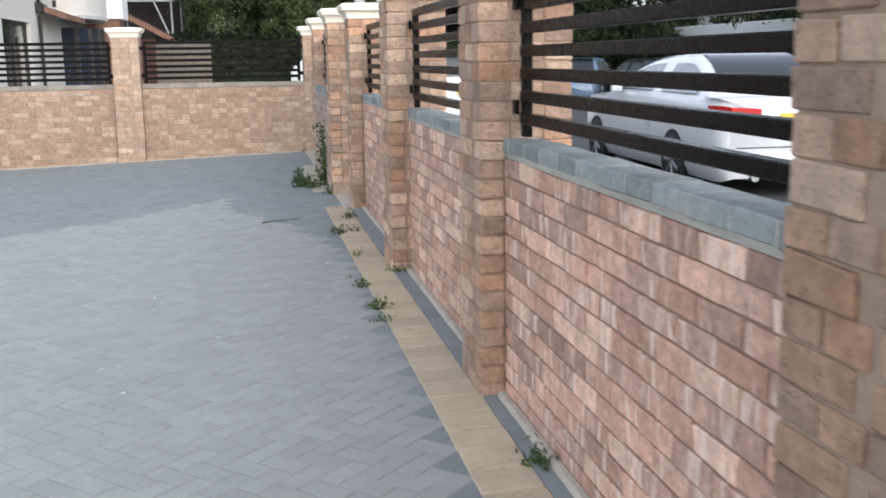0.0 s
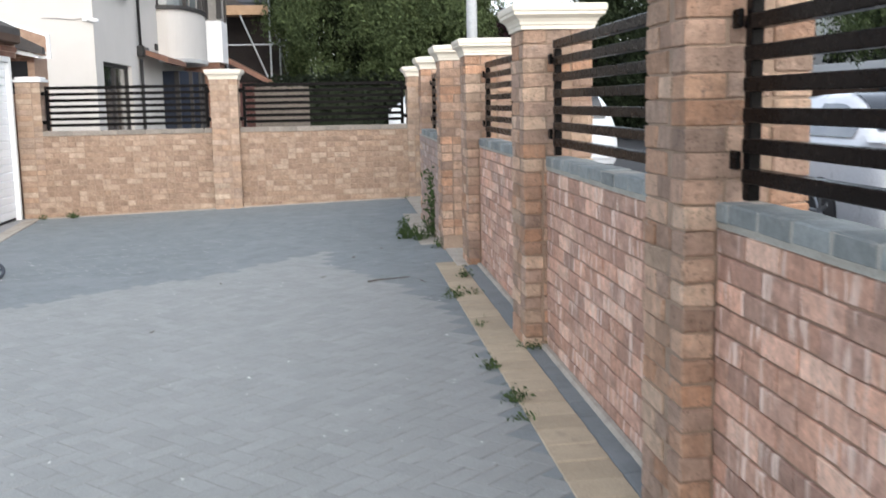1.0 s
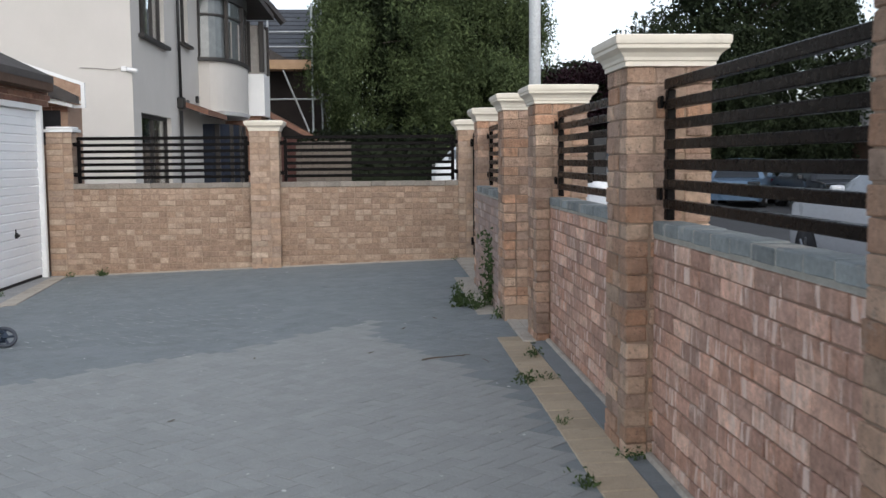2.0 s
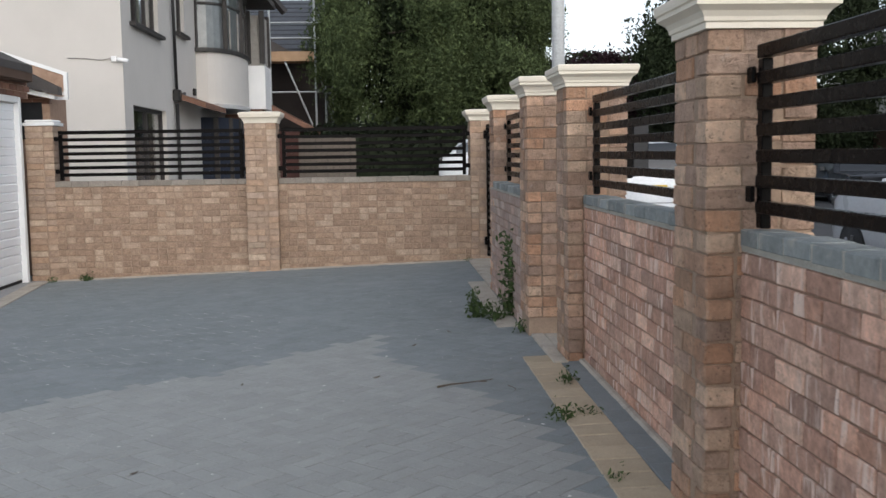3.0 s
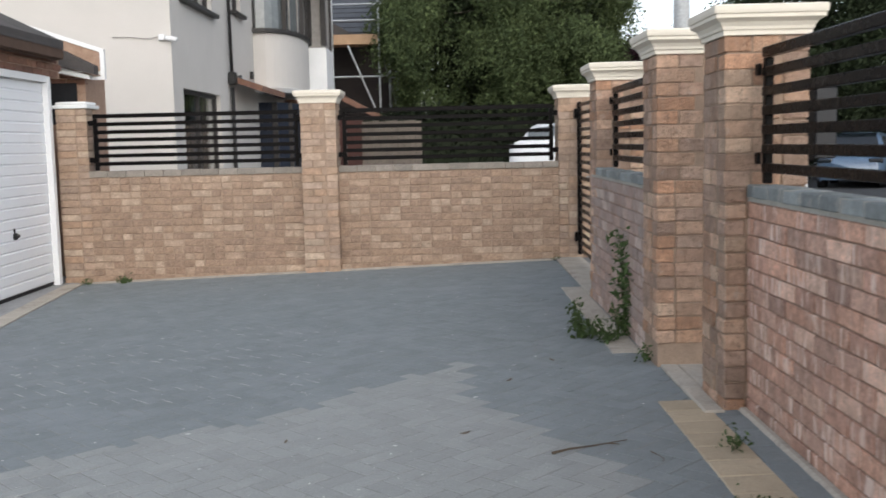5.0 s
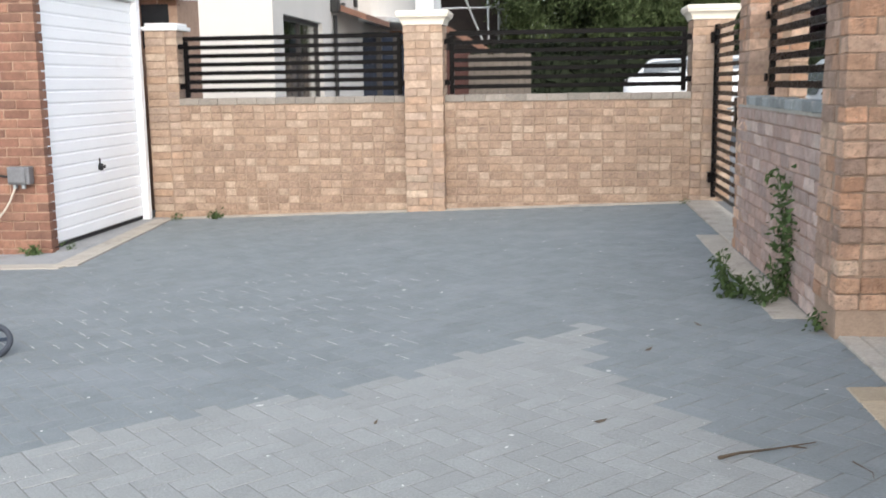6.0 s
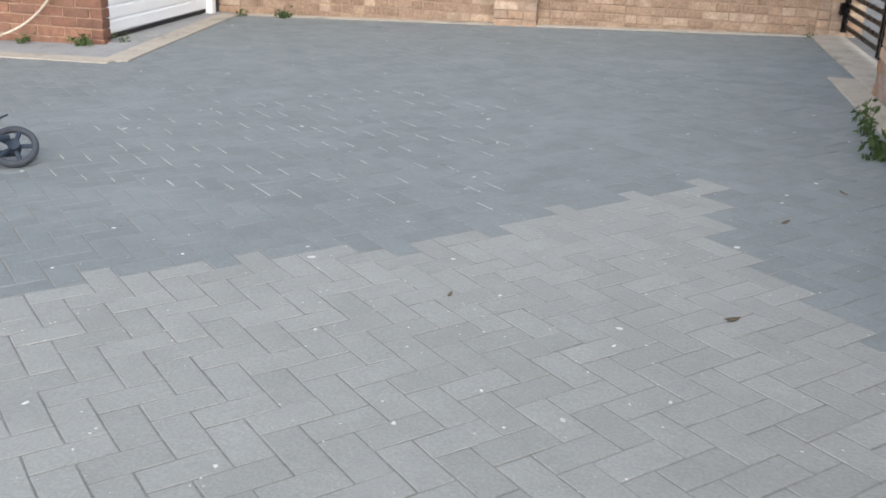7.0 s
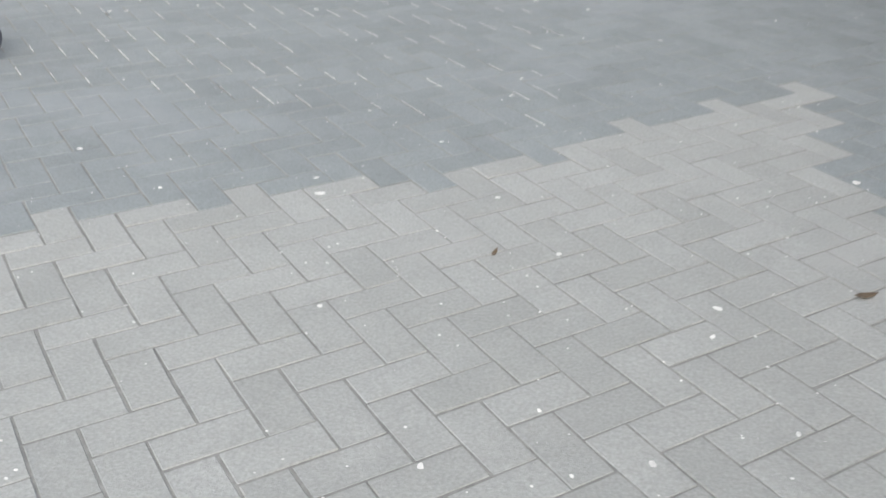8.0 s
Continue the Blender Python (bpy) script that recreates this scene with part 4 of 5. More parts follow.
def vehicle(label, L, W, H, paint, bonnet, boot, at, turn, van=False, waist=0.62, wheels=None):
    """A car lofted from its side profile: body, glass, wheels, lamps, bumper. Nose along +y from its own origin at the middle."""
    ob = tagged(empty("car", at, turn), label, "car", "cars parked in the street")
    ob.matrix_basis = ob.matrix_basis @ Matrix.Scale(1 / SCALE, 4)
    belt = H * waist
    N = 33
    st = []
    for i in range(N):
        u = i / (N - 1)
        y = -L / 2 + u * L
        end = max(0.0, 1 - min(u, 1 - u) / 0.06)
        zb = 0.17 + 0.06 * end ** 2
        w = W / 2 * (1 - 0.10 * end ** 2 - 0.05 * max(0, (u - 0.75) / 0.25) ** 2)
        deck = belt * (1 - 0.10 * max(0.0, (u - 0.62) / 0.38) - (0.04 if u < 0.5 else 0.10) * end ** 2) if not van or u > 0.7 else belt * (1 - 0.05 * end)
        a0, a1, b0, b1 = boot
        c0, c1 = bonnet
        if u < a0 or u > c1:
            roof = deck
        elif u < a1:
            k = (u - a0) / (a1 - a0)
            roof = deck + (H - deck) * math.sin(k * math.pi / 2)
        elif u < c0:
            roof = H - 0.03 * ((u - (a1 + c0) / 2) / (c0 - a1) * 2) ** 2
        else:
            k = (u - c0) / (c1 - c0)
            roof = deck + (H - 0.03 - deck) * math.cos(k * math.pi / 2) ** 0.9
        st.append((y, w, zb, deck, max(roof, deck)))
    bmb = bmesh.new()
    rows = []
    for y, w, zb, deck, roof in st:
        g = roof - deck
        tw = w * (0.97 if g < 0.02 else 0.97 - 0.26 * g / (H - belt))
        sec = [(w * 0.90, zb), (w * 0.985, zb + 0.12), (w, (zb + deck) / 2), (w * 0.975, deck - 0.06), (w * 0.93, deck),
               (tw * 0.96, deck + g * 0.86), (tw * 0.80, roof), (tw * 0.4, roof + 0.012)]
        rows.append([bmb.verts.new((x, y, z)) for x, z in sec] + [bmb.verts.new((-x, y, z)) for x, z in sec[::-1]])
    for r0, r1 in zip(rows, rows[1:]):
        for k in range(15):
            bmb.faces.new([r0[k], r0[k + 1], r1[k + 1], r1[k]])
    bmb.faces.new(rows[0][::-1])
    bmb.faces.new(rows[-1])
    part("body", bmb, paint, ob, "", True)
    # glass, laid just outside the upper body
    for side in (-1, 1):
        gl2 = bmesh.new()
        prev = None
        for y, w, zb, deck, roof in st:
            g = roof - deck
            u = (y + L / 2) / L
            if g < 0.11 or abs(u - (boot[1] + bonnet[0]) / 2) < 0.012:
                prev = None
                continue
            tw = w * (0.97 - 0.26 * g / (H - belt))
            lo, hi = (w * 0.93 + 0.004, deck + 0.03), (tw * 0.96 + 0.010, deck + g * 0.82)
            cur = [gl2.verts.new((side * x, y, z)) for x, z in (lo, hi)]
            if prev:
                gl2.faces.new([prev[0], cur[0], cur[1], prev[1]])
            prev = cur
        part("side_window", gl2, M_sideglass, ob)
    for name, ua, ub in (("rear_window", boot[0], boot[1]), ("windscreen", bonnet[0], bonnet[1])):
        gw = bmesh.new()
        prev = None
        for y, w, zb, deck, roof in st:
            u = (y + L / 2) / L
            if not (min(ua, ub) - 0.005 <= u <= max(ua, ub) + 0.005):
                continue
            g = roof - deck
            tw = w * (0.97 if g < 0.02 else 0.97 - 0.26 * g / (H - belt)) * 0.78
            cur = [gw.verts.new((x, y + (-0.012 if name == "rear_window" else 0.012), roof + 0.020)) for x in (-tw, -tw / 2, 0, tw / 2, tw)]
            if prev:
                for k in range(4):
                    gw.faces.new([prev[k], prev[k + 1], cur[k + 1], cur[k]])
            prev = cur
        part(name, gw, M_carglass, ob, "", True)
    for sy in wheels or (-L * 0.30, L * 0.305):
        for side in (-1, 1):
            wh = empty("wheel", (side * (W / 2 - 0.102), sy, 0.315))
            wh.parent = ob
            ty = bmesh.new()
            rod(ty, (-0.11, 0, 0), (0.11, 0, 0), 0.315, sides=28)
            part("tyre", ty, M_black, wh, "black tyre", True)
            ri = bmesh.new()
            s = side
            rod(ri, (s * 0.098, 0, 0), (s * 0.116, 0, 0), 0.055, sides=12)
            for k in range(7):
                a = 2 * math.pi * k / 7
                rod(ri, (s * 0.108, 0.03 * math.cos(a), 0.03 * math.sin(a)), (s * 0.112, 0.21 * math.cos(a), 0.21 * math.sin(a)), 0.022, sides=6)
            part("rim", ri, M_rim, wh, "alloy spokes")
            ar = bmesh.new()
            rod(ar, (s * 0.075, 0, 0), (s * 0.121, 0, 0), 0.345, sides=28)
            ar2 = part("wheel_arch", ar, M_black, ob, "dark wheel arch")
            ar2.location = (side * (W / 2 - 0.117), sy, 0.33)
    z = belt * 0.87
    for side in (-1, 1):
        tl = bmesh.new()
        run = []
        for fx, dy, za, zb in ((0.26, -0.014, -0.03, 0.03), (0.36, -0.016, -0.065, 0.045), (0.435, -0.012, -0.075, 0.05),
                               (0.464, 0.06, -0.075, 0.06), (0.487, 0.18, -0.04, 0.065), (0.498, 0.34, 0.035, 0.055)):
            px, py = side * fx * W, -L / 2 + dy
            run.append([tl.verts.new(q) for q in ((px, py, z + za), (px, py, z + zb), (px * 0.86, py + 0.08, z + zb), (px * 0.86, py + 0.08, z + za))])
        for q0, q1 in zip(run, run[1:]):
            for k in range(4):
                tl.faces.new([q0[k], q0[(k + 1) % 4], q1[(k + 1) % 4], q1[k]])
        tl.faces.new(run[0])
        tl.faces.new(run[-1])
        bmesh.ops.recalc_face_normals(tl, faces=tl.faces[:])
        lamp = part("tail_light", tl, M_tail, ob, "red wraparound tail light")
        part("reversing_lens", bx((side * W * 0.345 - 0.07, -L / 2 - 0.022, z - 0.045), (side * W * 0.345 + 0.07, -L / 2 - 0.005, z - 0.02), 0.004), M_white, lamp, "clear strip")
        part("headlight", bx((side * W * 0.25 if side > 0 else -W * 0.45, L / 2 - 0.22, z - 0.12), (W * 0.45 if side > 0 else -W * 0.25, L / 2 + 0.005, z), 0.03, 2), M_carglass, ob)
        part("mirror", bx((side * (W / 2 + 0.03) - 0.08, L * 0.14, belt - 0.02), (side * (W / 2 + 0.03) + 0.08, L * 0.14 + 0.09, belt + 0.11), 0.03, 2), paint, ob)
    part("number_plate", bx((-0.26, -L / 2 - 0.02, z - 0.13), (0.26, -L / 2 + 0.02, z - 0.02), 0.004), M_plate, ob, "yellow rear plate")
    part("boot_shut_line", bx((-W * 0.40, -L / 2 - 0.006, 0.545), (W * 0.40, -L / 2 + 0.01, 0.556)), M_black, ob, "dark shut line")
    part("bumper", bx((-W * 0.44, -L / 2 - 0.05, 0.32), (W * 0.44, -L / 2 + 0.10, 0.50), 0.04, 2), paint, ob)
    part("exhaust", rod(bmesh.new(), (-W * 0.29, -L / 2 - 0.05, 0.24), (-W * 0.29, -L / 2 + 0.3, 0.24), 0.045, sides=12), M_rim, ob, "round exhaust tip")
    return ob


vehicle("white saloon car parked beyond the wall", 5.0, 1.84, 1.52, M_carwhite, (0.49, 0.73), (0.10, 0.32, 0, 0), (5.17, 10.993, -0.09), -2.0, waist=0.70, wheels=(-1.21, 1.684))
vehicle("white hatchback car parked further along the street", 4.3, 1.8, 1.65, M_carwhite, (0.64, 0.79), (0.02, 0.12, 0, 0), (4.08, 20.4, -0.09), 0.0, True)
vehicle("blue-grey hatchback parked across the street", 4.1, 1.75, 1.45, M_carblue, (0.62, 0.78), (0.04, 0.18, 0, 0), (9.8, 29.0, -0.09), 152.0)
vehicle("dark saloon car parked across the street", 4.4, 1.8, 1.4, M_cardark, (0.62, 0.78), (0.13, 0.30, 0, 0), (11.2, 27.0, -0.09), 176.0)
vehicle("white van parked past the end wall", 4.4, 1.8, 1.95, M_carwhite, (0.80, 0.92), (0.02, 0.06, 0, 0), (3.35, 31.0, -0.09), 86.0, waist=0.80)


# ---- trees, hedges ----
def leaves(name, pts, size, material, droop=0.0, seed=3):
    """Many small bent leaves at the given points, one mesh."""
    rng = np.random.default_rng(seed)
    n = len(pts)
    p = np.asarray(pts)
    d = rng.normal(size=(n, 3))
    d[:, 2] = d[:, 2] * (1 - droop) - droop * 1.6
    d /= np.linalg.norm(d, axis=1)[:, None]
    e = np.cross(d, rng.normal(size=(n, 3)))
    e /= np.linalg.norm(e, axis=1)[:, None]
    s = size * rng.uniform(0.6, 1.3, n)[:, None]
    v = np.stack([p - d * s, p - e * s * 0.36, p + d * s, p + e * s * 0.36], 1).reshape(-1, 3)
    me = bpy.data.meshes.new(name)
    me.vertices.add(4 * n)
    me.vertices.foreach_set("co", v.ravel())
    me.loops.add(4 * n)
    me.loops.foreach_set("vertex_index", np.arange(4 * n))
    me.polygons.add(n)
    me.polygons.foreach_set("loop_start", np.arange(0, 4 * n, 4))
    me.polygons.foreach_set("loop_total", np.full(n, 4))
    me.materials.append(material)
    me.update(calc_edges=True)
    me.validate()
    return me


def crown_points(centre, radii, clumps, per, rng, spread=0.5, hang=0.0, low=-1.0, dense=3):
    """Leaf places: boughs set unevenly over the crown, each a rounded head of clumps whose strands hang, with gaps between them."""
    out = []
    radii = np.array(radii)
    boughs = max(6, clumps // 7)
    head = 0.17 * radii.mean()
    for b in range(boughs):
        d = rng.normal(size=3)
        d /= np.linalg.norm(d)
        if d[2] < low:
            d[2] = -d[2]
        r = rng.uniform(0.62, 1.0) ** 0.5 * (0.90 + 0.22 * noise.noise(Vector(d) * 2.3 + Vector(centre)))
        heart = np.array(centre) + d * radii * r
        size = head * rng.uniform(0.6, 1.35)
        for k in range(7):
            e = rng.normal(size=3) + np.array([0, 0, 0.7]) + d * 0.5
            e /= np.linalg.norm(e)
            c = heart + e * size * rng.uniform(0.7, 1.05) * np.array([1, 1, 0.8])
            q = c + rng.normal(size=(per, 3)) * spread * np.array([1, 1, 0.45])
            if hang:
                strands = c + rng.normal(size=(6, 3)) * spread * np.array([1.1, 1.1, 0.4])
                w = rng.integers(0, 6, per)
                half = rng.uniform(size=per) < 0.6
                q[half] = strands[w[half]] + rng.normal(size=(half.sum(), 3)) * 0.05
                fall = rng.uniform(0, 1, per) ** 1.4 * hang * rng.uniform(0.35, 1.0)
                q[:, 2] -= fall
                q[:, :2] += (d[:2] * 0.12) * fall[:, None]
            out.append(q)
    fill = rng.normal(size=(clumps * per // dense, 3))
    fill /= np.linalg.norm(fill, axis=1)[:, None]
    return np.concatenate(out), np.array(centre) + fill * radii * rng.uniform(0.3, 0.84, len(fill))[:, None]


def tree(label, base, height, centre, radii, material, clumps, per, size, hang, seed, trunk=0.18, low=-1.0, spread=0.42, dense=3):
    rng = np.random.default_rng(seed)
    ob = tagged(empty("tree", base), label, "tree")
    b = Vector(base)
    tr = bmesh.new()
    c = Vector(centre) - b
    rod(tr, (0, 0, -0.1), (0, 0, 1.2), trunk, trunk * 0.85, 12)
    rod(tr, (0, 0, 1.2), (0.1, 0, c.z), trunk * 0.85, trunk * 0.5, 12)
    rod(tr, (0.1, 0, c.z), (0, 0.05, c.z + radii[2] * 0.7), trunk * 0.5, trunk * 0.12, 10)
    for k in range(14):
        a = 2 * math.pi * k / 14 + rng.uniform(-0.3, 0.3)
        z = rng.uniform(0.9, c.z + radii[2] * 0.4)
        mid = Vector((math.cos(a) * radii[0] * 0.45, math.sin(a) * radii[1] * 0.45, z + radii[2] * 0.25))
        tip = Vector((math.cos(a) * radii[0] * 0.85, math.sin(a) * radii[1] * 0.85, z + radii[2] * 0.2))
        rod(tr, (0, 0, z), mid, trunk * 0.32, trunk * 0.18, 6)
        rod(tr, mid, tip, trunk * 0.18, trunk * 0.05, 6)
    part("trunk", tr, M_bark, ob, "dark tapered trunk with limbs", True)
    pts, deep = crown_points(tuple(c), radii, clumps, per, rng, spread, hang, low, dense)
    # darker inner leaves put the shade between the boughs into colour
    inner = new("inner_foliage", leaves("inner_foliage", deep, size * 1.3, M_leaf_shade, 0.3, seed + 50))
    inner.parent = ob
    tagged(inner, "inner leaves coloured dark like the shade inside the crown")
    cr = new("crown", leaves("crown", pts, size, material, 0.6 if hang else 0.1, seed))
    cr.parent = ob
    tagged(cr, "uneven crown of small leaves")
    return ob


tree("large weeping tree with dense green foliage", (1.6, 36.0, -0.2), 9, (1.6, 36.0, 5.0), (3.85, 3.4, 4.2), M_leaf, 800, 330, 0.062, 1.5, 11, 0.30, spread=0.22)
tree("dark leafy tree across the street", (11.4, 33.0, -0.1), 9, (11.4, 33.0, 4.3), (3.7, 3.2, 4.4), M_leaf_shade, 380, 230, 0.078, 1.7, 12, 0.22, spread=0.22, dense=5)
tree("dark leafy tree across the street", (19.4, 33.0, -0.1), 9, (19.4, 33.0, 5.0), (3.2, 3.0, 4.6), M_leaf_dark, 320, 200, 0.085, 1.7, 13, 0.22, spread=0.22, dense=5)
tree("green leafy tree across the street", (12.7, 21.8, 0.0), 6, (12.7, 21.8, 3.5), (1.4, 2.5, 1.9), M_leaf_street, 120, 130, 0.06, 0.9, 14, 0.12, spread=0.3)
tree("green leafy tree behind the garages", (20.5, 13.0, -0.1), 8, (20.5, 13.0, 3.8), (2.6, 3.2, 2.6), M_leaf_street, 300, 130, 0.07, 1.0, 16, 0.2)
tree("purple-leaved plum tree beyond the pillars", (7.3, 40.0, -0.1), 5, (7.3, 40.0, 3.3), (2.3, 1.9, 1.9), M_leaf_plum, 260, 100, 0.10, 0.0, 15, 0.14)


def hedge(label, lo, hi, seed, material, n=14000, size=0.14):
    rng = np.random.default_rng(seed)
    lo, hi = np.array(lo), np.array(hi)
    ob = tagged(empty("hedge"), label, "hedge")
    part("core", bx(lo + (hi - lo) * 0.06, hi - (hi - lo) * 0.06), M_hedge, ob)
    p = rng.uniform(lo, hi, (n, 3))
    k = rng.integers(0, 4, n)
    p[k == 0, 0] = lo[0] + rng.normal(0, 0.12, (k == 0).sum())
    p[k == 1, 1] = lo[1] + rng.normal(0, 0.12, (k == 1).sum())
    p[k == 2, 2] = hi[2] + rng.normal(0, 0.14, (k == 2).sum())
    cr = new("foliage", leaves("foliage", p, size, material, 0.1, seed))
    cr.parent = ob
    return ob


hedge("dense dark hedge across the street", (8.5, 43.0, -0.1), (30.0, 45.0, 3.2), 21, M_leaf_dark, 16000, 0.16)
# this hedge fills an area known mostly as dark
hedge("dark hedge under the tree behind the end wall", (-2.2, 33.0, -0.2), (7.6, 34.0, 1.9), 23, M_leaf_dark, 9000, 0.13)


def far_house(label, x0, x1, y0, y1, h, rise, wallm):
    ob = tagged(empty("house"), label, "house")
    part("wall", bx((x0, y0, -0.2), (x1, y1, h)), wallm, ob)
    rf = bmesh.new()
    xm = (x0 + x1) / 2
    v = [rf.verts.new((x, y, z)) for y in (y0 - 0.4, y1 + 0.4) for x, z in ((x0 - 0.4, h - 0.1), (xm, h + rise), (x1 + 0.4, h - 0.1))]
    for f in ((0, 1, 4, 3), (1, 2, 5, 4), (0, 2, 1), (3, 4, 5), (0, 3, 5, 2)):
        rf.faces.new([v[i] for i in f])
    part("roof", rf, M_tile, ob, "dark tiled roof")
    for y in np.arange(y0 + 1.2, y1 - 1.5, 3.2):
        for z in (0.9, 3.5):
            if z + 1.2 < h:
                wdw = part("window", bx((x0 - 0.04, y, z), (x0 + 0.02, y + 1.5, z + 1.15)), M_white, ob, "white framed window")
                part("pane", bx((x0 - 0.05, y + 0.08, z + 0.08), (x0 - 0.035, y + 1.42, z + 1.07)), M_carglass, wdw)
    return ob


def garage_row():
    ob = tagged(empty("garage_row"), "low flat-roofed garages with pale fascia across the street", "garage")
    part("wall", bx((14.0, 4.0, -0.2), (19.0, 31.3, 1.80)), M_brownwood, ob, "dark brown wall")
    part("fascia", bx((13.8, 3.8, 1.80), (19.2, 31.5, 2.10), 0.01), M_white, ob, "pale fascia")
    for k in range(8):
        d = part("garage_door", bx((13.96, 4.5 + k * 2.8, 0.0), (14.0, 6.7 + k * 2.8, 1.6)), M_cardark, ob, "dark garage door")
        part("handle", bx((13.94, 5.5 + k * 2.8, 0.7), (13.96, 5.7 + k * 2.8, 0.75)), M_steel, d)
    return ob


garage_row()


def post_box():
    ob = tagged(empty("post_box", (1.242, 8.68, 1.07)), "dark grey steel post box fixed to the pillar", "post box")
    part("back_plate", bx((0.0, -0.03, -0.01), (0.048, 0.12, 0.285), 0.004), M_rail, ob, "black back plate")
    d = part("body", bx((0.049, -0.025, 0.0), (0.140, 0.11, 0.295), 0.006), M_cabinet, ob, "dark grey sheet steel")
    part("lid", bx((0.046, -0.03, 0.296), (0.143, 0.115, 0.304), 0.002), M_cabinet, d)
    return ob


def gate_pier():
    ob = tagged(empty("gate_pier", (11.9, 29.6, -0.09)), "pale rendered gate pier across the street", "gate pier")
    part("shaft", bx((-0.12, -0.12, 0), (0.12, 0.12, 1.05), 0.01), M_render, ob)
    part("cap", bx((-0.15, -0.15, 1.051), (0.15, 0.15, 1.11), 0.012), M_concrete, ob, "stone cap")
    return ob


post_box()
gate_pier()
far_house("white rendered house across the street", 26.0, 34.0, 6.0, 20.0, 5.2, 2.2, M_render)
far_house("white rendered bungalow across the street", 25.0, 33.0, 24.0, 34.0, 2.6, 2.2, M_render)
far_house("white rendered house behind the trees", 20.0, 28.0, 37.0, 47.0, 5.0, 2.2, M_render)

# ---- small things in the yard ----
def weed(label, at, h, r, n, seed, size):
    rng = np.random.default_rng(seed)
    ob = tagged(empty("weed", at), label, "weed", "weeds along the wall")
    stems = bmesh.new()
    pts = []
    for k in range(n):
        a = rng.uniform(0, 2 * math.pi)
        q = np.array([math.cos(a) * r * rng.uniform(0.1, 1), math.sin(a) * r * rng.uniform(0.1, 1), h * rng.uniform(0.45, 1)])
        foot = np.array([q[0] * 0.35, q[1] * 0.35, -0.01])
        rod(stems, foot, q, 0.003, 0.0015, 4)
        for j in range(12):
            u = rng.uniform(0.2, 1.0)
            pts.append(foot + (q - foot) * u + rng.normal(size=3) * 0.022)
    tagged(part("stem", stems, M_weed, ob), kind="stuff")
    f = new("foliage", leaves("foliage", pts, size, M_weed, -0.1, seed))
    f.parent = ob
    return ob


WEEDS = [  # x, y, height, radius, stems, leaf
    (0.57, 10.72, 0.15, 0.07, 7, 0.022), (0.56, 10.28, 0.13, 0.13, 14, 0.024), (0.66, 10.12, 0.1, 0.1, 10, 0.022), (0.76, 10.28, 0.18, 0.08, 8, 0.022),
    (0.77, 9.6, 0.049, 0.072, 5, 0.0176), (0.655, 5.16, 0.042, 0.044, 9, 0.0144), (0.66, 4.93, 0.0245, 0.04, 5, 0.012), (0.645, 5.7, 0.035, 0.056, 6, 0.0144),
    (0.66, 7.42, 0.049, 0.072, 8, 0.016), (0.9, 3.1, 0.035, 0.056, 8, 0.016), (0.8, 8.1, 0.035, 0.08, 9, 0.0144), (0.77, 7.46, 0.028, 0.096, 7, 0.0128),
    (-3.36, 14.04, 0.049, 0.096, 15, 0.0176), (-3.72, 14.02, 0.035, 0.048, 5, 0.016), (-4.12, 12.18, 0.063, 0.072, 11, 0.02), (-4.55, 12.16, 0.042, 0.056, 6, 0.0176),
    (-3.92, 12.35, 0.042, 0.04, 4, 0.016), (0.9, 6, 0.021, 0.08, 11, 0.0112), (0.72, 6.55, 0.021, 0.048, 4, 0.0112), (0.8, 14.02, 0.028, 0.04, 4, 0.0144)]
for i, (x, y, h, r, n, s) in enumerate(WEEDS):
    weed("low green weeds growing from the paving joints", (x, y, ground_z(x)), h, r, n, 40 + i, s)

plant = tagged(empty("climbing_weed", (0.85, 10.30, 0.02)), "tall green weed growing up the wall", "weed")
rng = np.random.default_rng(77)
st = bmesh.new()
pts = []
for k in range(9):
    top = np.array([rng.normal(-0.01, 0.03), rng.normal(0, 0.08), rng.uniform(0.35, 0.60)])
    rod(st, (0, rng.normal(0, 0.03), 0), top, 0.005, 0.002, 5)
    for j in range(130):
        u = rng.uniform(0.05, 1.02)
        pts.append(top * u + rng.normal(size=3) * np.array([0.035, 0.05, 0.03]))
tagged(part("stem", st, M_weed, plant), kind="stuff")
fo = new("foliage", leaves("foliage", pts, 0.026, M_weed, 0.1, 78))
fo.parent = plant

# fallen twig
tw = bmesh.new()
z = ground_z(0.3) + 0.008
rod(tw, (0.135, 8.105, z), (0.20, 8.138, z + 0.004), 0.0060, 0.0042, 7)
rod(tw, (0.20, 8.138, z + 0.004), (0.30, 8.180, z + 0.002), 0.0044, 0.0032, 7)
rod(tw, (0.30, 8.180, z + 0.002), (0.437, 8.250, z), 0.0032, 0.0018, 6)
rod(tw, (0.36, 8.21, z), (0.40, 8.20, z), 0.003, 0.002, 5)
tagged(part("twig", tw, M_wood), "thin dry brown twig lying on the paving", "twig")
tw = bmesh.new()
rod(tw, (0.50, 8.10, z), (0.53, 8.02, z), 0.003, 0.002, 5)
rod(tw, (0.53, 8.02, z), (0.52, 7.98, z), 0.002, 0.001, 5)
tagged(part("twig", tw, M_wood), "short dry twig lying on the paving", "twig")
